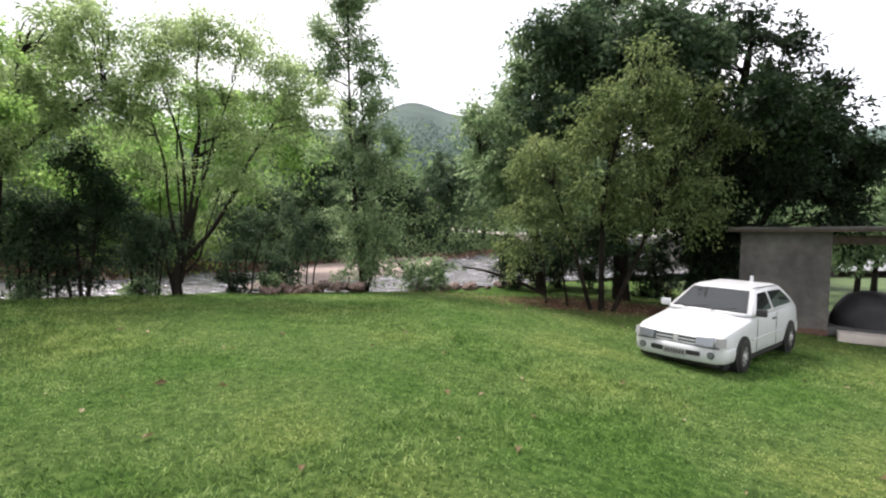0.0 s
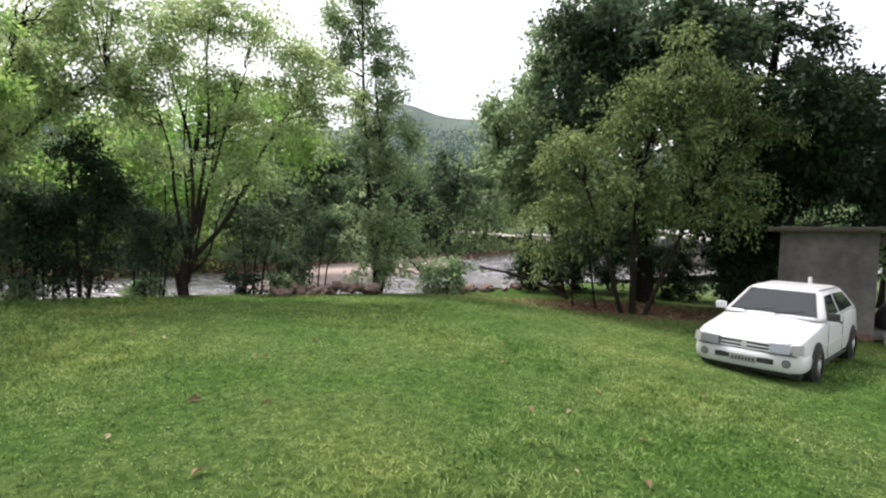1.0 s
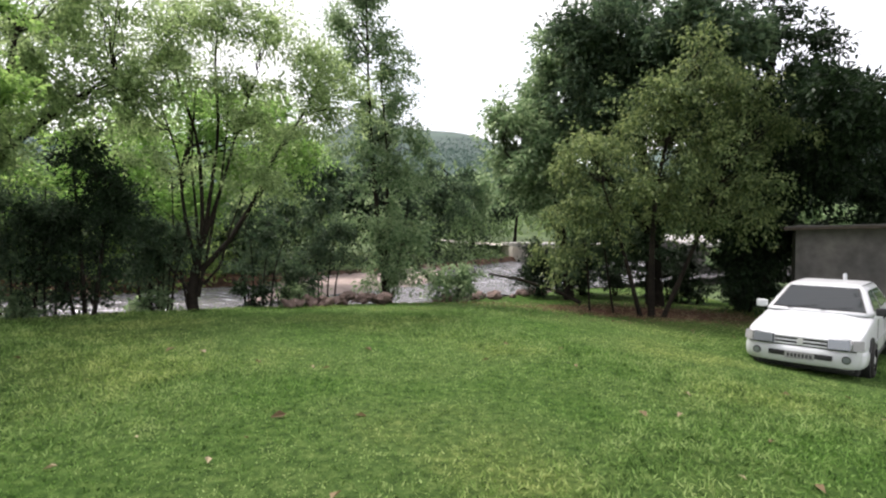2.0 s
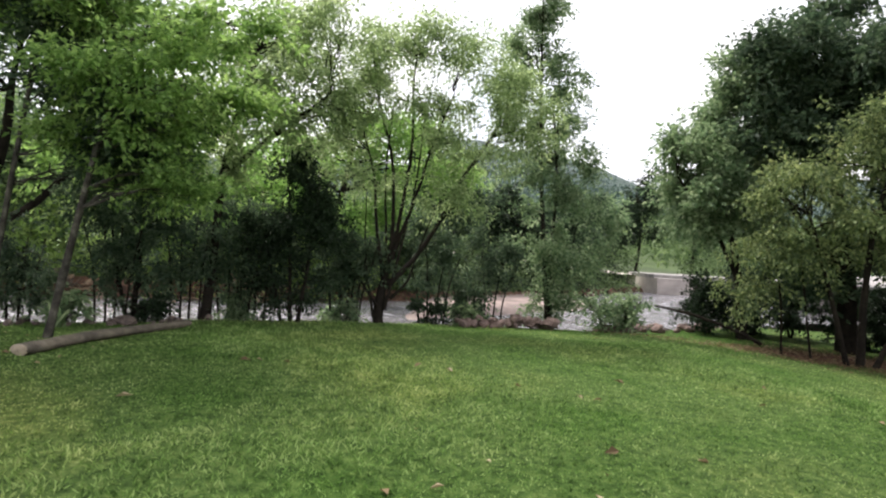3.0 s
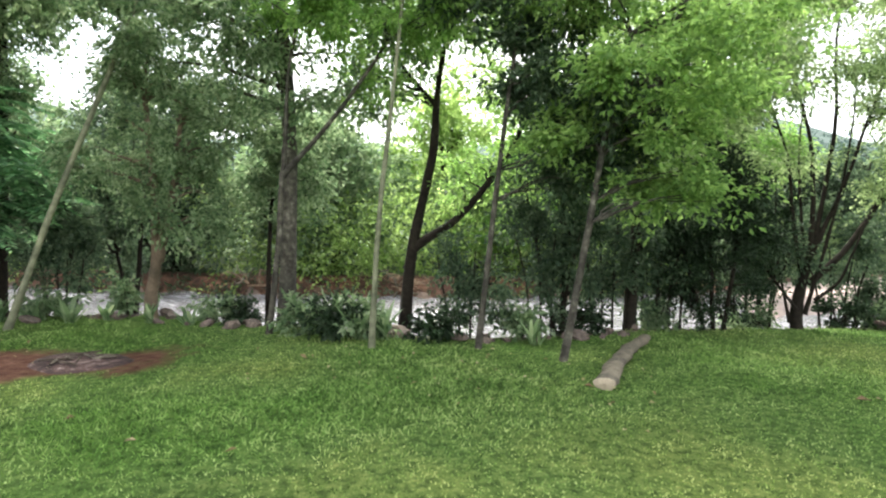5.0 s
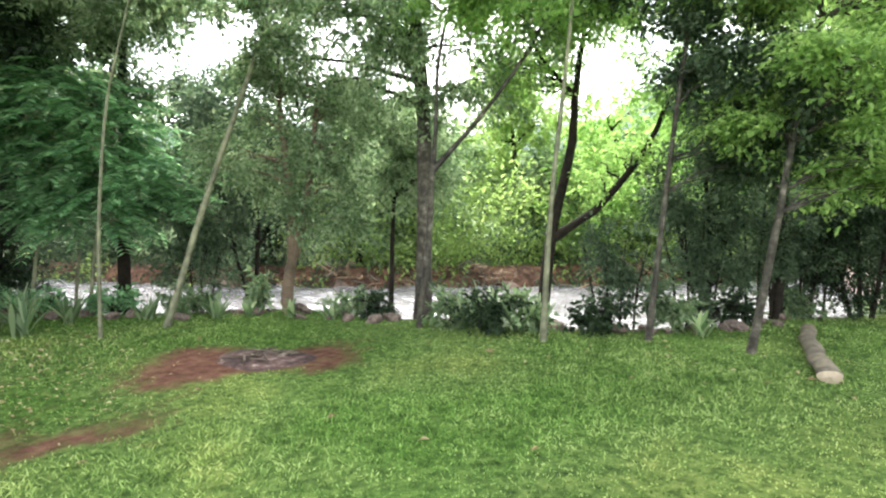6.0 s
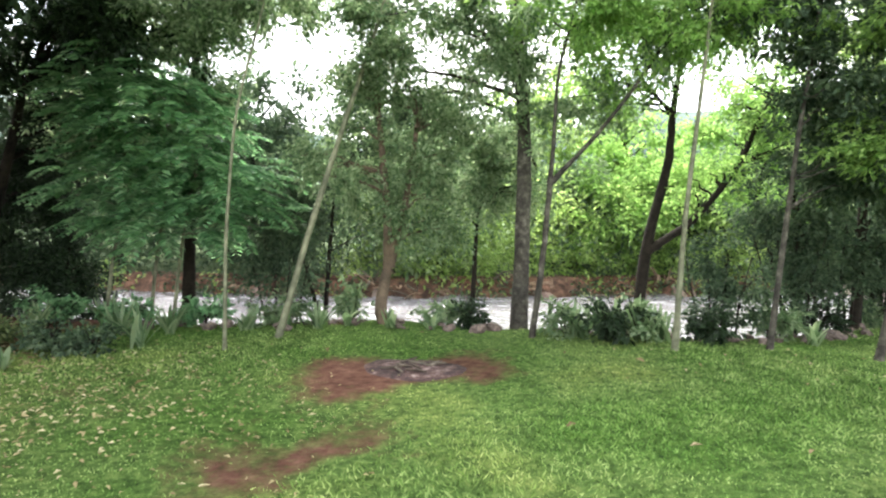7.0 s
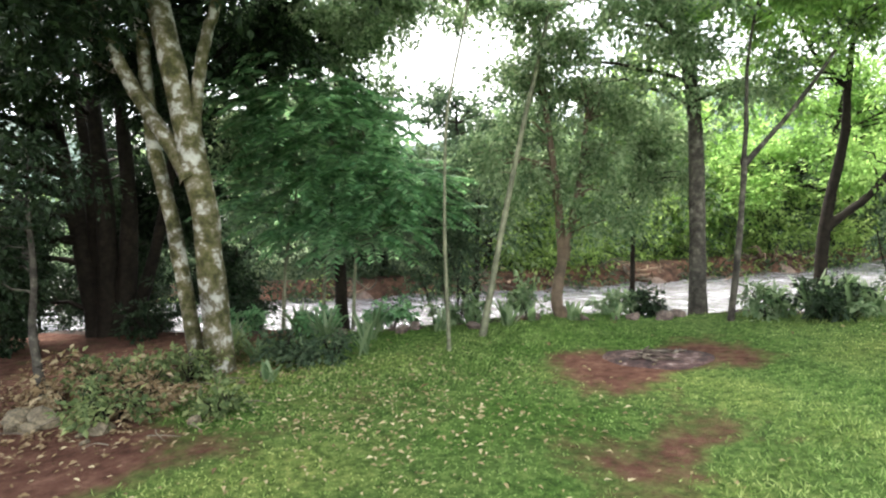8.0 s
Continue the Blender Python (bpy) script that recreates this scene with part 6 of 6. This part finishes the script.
for a in range(R_ + 1):
    for b in range(S_):
        th, ph = 2 * math.pi * b / S_, a / R_ * math.pi / 2
        k = 1 + 0.10 * noise.noise(Vector((math.cos(th) * 1.4, math.sin(th) * 1.4, a * 0.4))) + 0.03 * math.sin(th * 9)
        heap_v.append((0.85 * math.cos(ph) ** 0.8 * math.cos(th) * k, 0.7 * math.cos(ph) ** 0.8 * math.sin(th) * k, 0.92 * math.sin(ph) ** 0.9))
for a in range(R_):
    for b in range(S_):
        c = (b + 1) % S_
        heap_f.append((a * S_ + b, a * S_ + c, (a + 1) * S_ + c, (a + 1) * S_ + b))
heap = part_np("tarpaulin_cover", np.array(heap_v), np.array(heap_f), M["tarp_black"], smooth=True)
heap.matrix_basis = pose(tx.x, tx.y, sz + 0.315, 0, 0, s_turn)
tagged(heap, "black tarpaulin drawn over a mound on the porch floor", "tarpaulin")

# ---- bridge over the river ----
bridge = thing("bridge", (8.7, 40.8, WATER - 0.2), "low concrete bridge with a wide dark opening", "bridge", turn=9.0)
bridge.scale = (1.18, 1.1, 0.94)
part("abutment", soft_box((2.3, 5.0, 2.1), (1.15, 2.5, 0.35), 0.03), M["concrete_pale"], bridge, "pale smooth concrete abutment")
part("deck", soft_box((24.0, 4.4, 0.30), (12.0, 2.7, 1.50), 0.02), M["concrete"], bridge, "grey road deck")
part("edge_beam", soft_box((21.6, 0.35, 0.42), (13.2, 0.62, 1.16), 0.02), M["concrete_dark"], bridge, "dark stained edge beam")
part("pier", soft_box((1.0, 4.2, 2.2), (9.5, 2.7, 0.1), 0.03), M["concrete_dark"], bridge)
part("far_abutment", soft_box((3.0, 5.0, 2.2), (23.5, 2.5, 0.3), 0.03), M["concrete"], bridge)
part("back_wall", soft_box((14.0, 0.4, 2.2), (9.0, 5.2, 0.2), 0.03), M["concrete_dark"], bridge)
road_v, n_r = [], 30
for k in range(n_r + 1):
    s = k / n_r
    x, y = 10.4 - 22 * s ** 1.5, 43.4 + 16 * s
    for d in (-1.7, 1.7):
        road_v.append((x + d * 0.75, y + d * 0.65, max(float(ground_z(x + d * 0.75, y + d * 0.65)) + 0.06, 0.62 - 0.1 * s)))
road = part_np("road", np.array(road_v), np.array([[2 * k, 2 * k + 1, 2 * k + 3, 2 * k + 2] for k in range(n_r)]), M["concrete_pale"])
tagged(road, "pale gravel road leaving the bridge", "road", kind="structure")

# fallen bough by the light bush
v_, f_ = tube(smooth_line([(2.5, 18.9, 0.35), (3.4, 18.6, 0.22), (4.6, 18.25, -0.15), (5.3, 18.0, -0.5)], 12), np.linspace(0.035, 0.06, 12), 7, 0.08, 3)
tagged(part_np("fallen_bough", v_, f_, M["bark_dark"], smooth=True), "thin dark fallen bough leaning over the bank", "bough")

# roots and driftwood on the far bank
for k, (x, dy) in enumerate([(-17.7, 0.0), (-15.9, 0.1), (-19.8, -0.1), (-14.2, 0.2), (-25.6, 0.0), (-22.6, 0.1), (-16.8, 0.3), (-18.7, 0.2), (-21.2, 0.1), (-12.8, 0.1), (-24.0, 0.0), (-11.4, 0.2)]):
    g = np.random.default_rng(900 + k)
    y = float(far_y(x)) + dy
    z = float(ground_z(x, y))
    root_ = thing("driftwood", (x, y, z), "tangle of pale washed-out roots in the earth bank", "driftwood", "driftwood on the far bank")
    for q in range(13):
        a = g.random() * 6.28
        p0 = np.array([g.normal() * 0.5, g.normal() * 0.2, g.random() * 0.25])
        p1 = p0 + np.array([math.cos(a) * (0.4 + g.random() * 0.6), -0.35 * g.random(), -0.1 + 0.6 * g.random()])
        md = (p0 + p1) / 2 + g.normal(size=3) * 0.15
        v_, f_ = tube(smooth_line([p0, md, p1], 7), np.linspace(0.045, 0.012, 7), 5, 0.1, q)
        part_np("root", v_, f_, M["root_pale"] if q % 3 else M["log_wood"], root_, smooth=True)

# ---- low building beyond the trees ----
barn = thing("farm_building", at(20.0, 33.0), "low farm building with a grey roof far behind the trees", "building", turn=8.0)
part("wall", box_bm((9, 4, 2.3), (0, 0, 1.15), 0.02), M["plaster"], barn)
part("roof", box_bm((9.8, 4.9, 0.14), (0, 0, 2.42), 0.02, Matrix.Rotation(radians(6), 4, "X")), M["concrete"], barn, "pale grey sheet roof")
for dx in (-2.8, 0.2, 2.6):
    part("opening", box_bm((1.1, 0.06, 1.0), (dx, -2.01, 1.3)), M["timber_dark"], barn)

# ---- grass, leaves ----
def lawn_points(g, n, dens):
    x = -27 + 41 * g.random(n)
    y = -4.0 + 23.2 * g.random(n)
    ok = (y < bank_y(x) - 0.05) & (g.random(n) < 0.25 + 0.75 * smoothstep(-0.6, 1.2, y)) & (g.random(n) < dens(x, y)) & (g.random(n) > bare_share(x, y) * 1.7)
    return x[ok], y[ok]


def near_share(x, y):
    line = np.interp(x, [-21, -12, -5, 1, 8], [-1.5, -0.6, 1.2, 0.0, 0.0])
    return np.clip(7.5 / np.clip(y - line, 3.5, None), 0.0, 1.0) ** 1.6


gg = np.random.default_rng(77)
bx, by = lawn_points(gg, 720000, near_share)
nb_ = len(bx)
ba_z = ground_z(bx, by)
tall_ = 0.6 + 0.8 * (0.5 + 0.5 * np.sin(bx * 0.9 + np.sin(by * 0.7) * 2)) ** 2
ah = unit(np.stack([gg.normal(size=nb_) * 0.75, gg.normal(size=nb_) * 0.75, 0.55 + 0.5 * gg.random(nb_)], 1))
nm = unit(gg.normal(size=(nb_, 3)) + 1e-3)
ln = (0.028 + 0.042 * gg.random(nb_)) * tall_
gv, gf_ = blades(np.stack([bx, by, ba_z - 0.005], 1), ah, nm, ln, 0.009 + 0.009 * gg.random(nb_), 0.1)
tagged(part_np("grass", gv, gf_, M["grass_blade"]), "short uneven lawn grass", "grass", kind="stuff")

lg = np.random.default_rng(78)


def flat_leaves(name, n, place, size, mat, label):
    x, y = place(n)
    z = ground_z(x, y) + 0.02 + 0.02 * lg.random(len(x))
    a = lg.random(len(x)) * 6.283
    ah_ = unit(np.stack([np.cos(a), np.sin(a), 0.25 * lg.normal(size=len(x))], 1))
    nm_ = unit(np.array([0, 0, 1.0]) + lg.normal(size=(len(x), 3)) * 0.3)
    L = size * (0.5 + lg.random(len(x)))
    v, f = blades(np.stack([x, y, z], 1), ah_, nm_, L, L * 0.5, 0.3)
    return tagged(part_np(name, v, f, mat), label, "leaves", kind="stuff")


flat_leaves("fallen_leaves", 1000, lambda n: (-18.4 + 1.5 * lg.normal(size=n), 3.3 + 1.3 * lg.normal(size=n)), 0.06, M["leaf_straw"], "dry straw-coloured leaves fallen on the lawn")
flat_leaves("bank_litter", 3000, lambda n: (-22.6 + 1.1 * lg.normal(size=n), 2.9 + 1.5 * lg.normal(size=n)), 0.07, M["leaf_dry"], "dead brown leaves under the old tree")
flat_leaves("scattered_leaves", 90, lambda n: (-24 + 36 * lg.random(n), 3.5 + 5.5 * lg.random(n)), 0.11, M["leaf_dry"], "single brown leaves on the lawn")
flat_leaves("yellow_leaves", 60, lambda n: (-13 + 5.5 * lg.random(n), 6.0 + 3.0 * lg.random(n)), 0.06, M["leaf_straw"], "single pale yellow leaves on the grass")
flat_leaves("root_litter", 2200, lambda n: (7 + 3.0 * lg.normal(size=n), 16.4 + 1.2 * lg.normal(size=n)), 0.07, M["leaf_dry"], "brown leaf litter under the broad trees")

tg_ = np.random.default_rng(91)
for k in range(26):
    x, y = -22.9 + 2.8 * tg_.random(), 1.6 + 2.6 * tg_.random()
    z = float(ground_z(x, y)) + 0.03
    a, L = tg_.random() * 6.283, 0.2 + 0.4 * tg_.random()
    pts = [(0, 0, 0), (0.5 * L * math.cos(a), 0.5 * L * math.sin(a), 0.04 + 0.03 * tg_.random()), (L * math.cos(a + 0.2), L * math.sin(a + 0.2), 0.02)]
    v_, f_ = tube(smooth_line(pts, 6), np.linspace(0.009, 0.004, 6), 5, 0.1, k)
    twig = part_np("twig", v_, f_, M["log_wood"], smooth=True)
    twig.matrix_basis = pose(x, y, z)
    tagged(twig, "dry grey twig lying in the leaf litter", "twig", "twigs under the old tree")
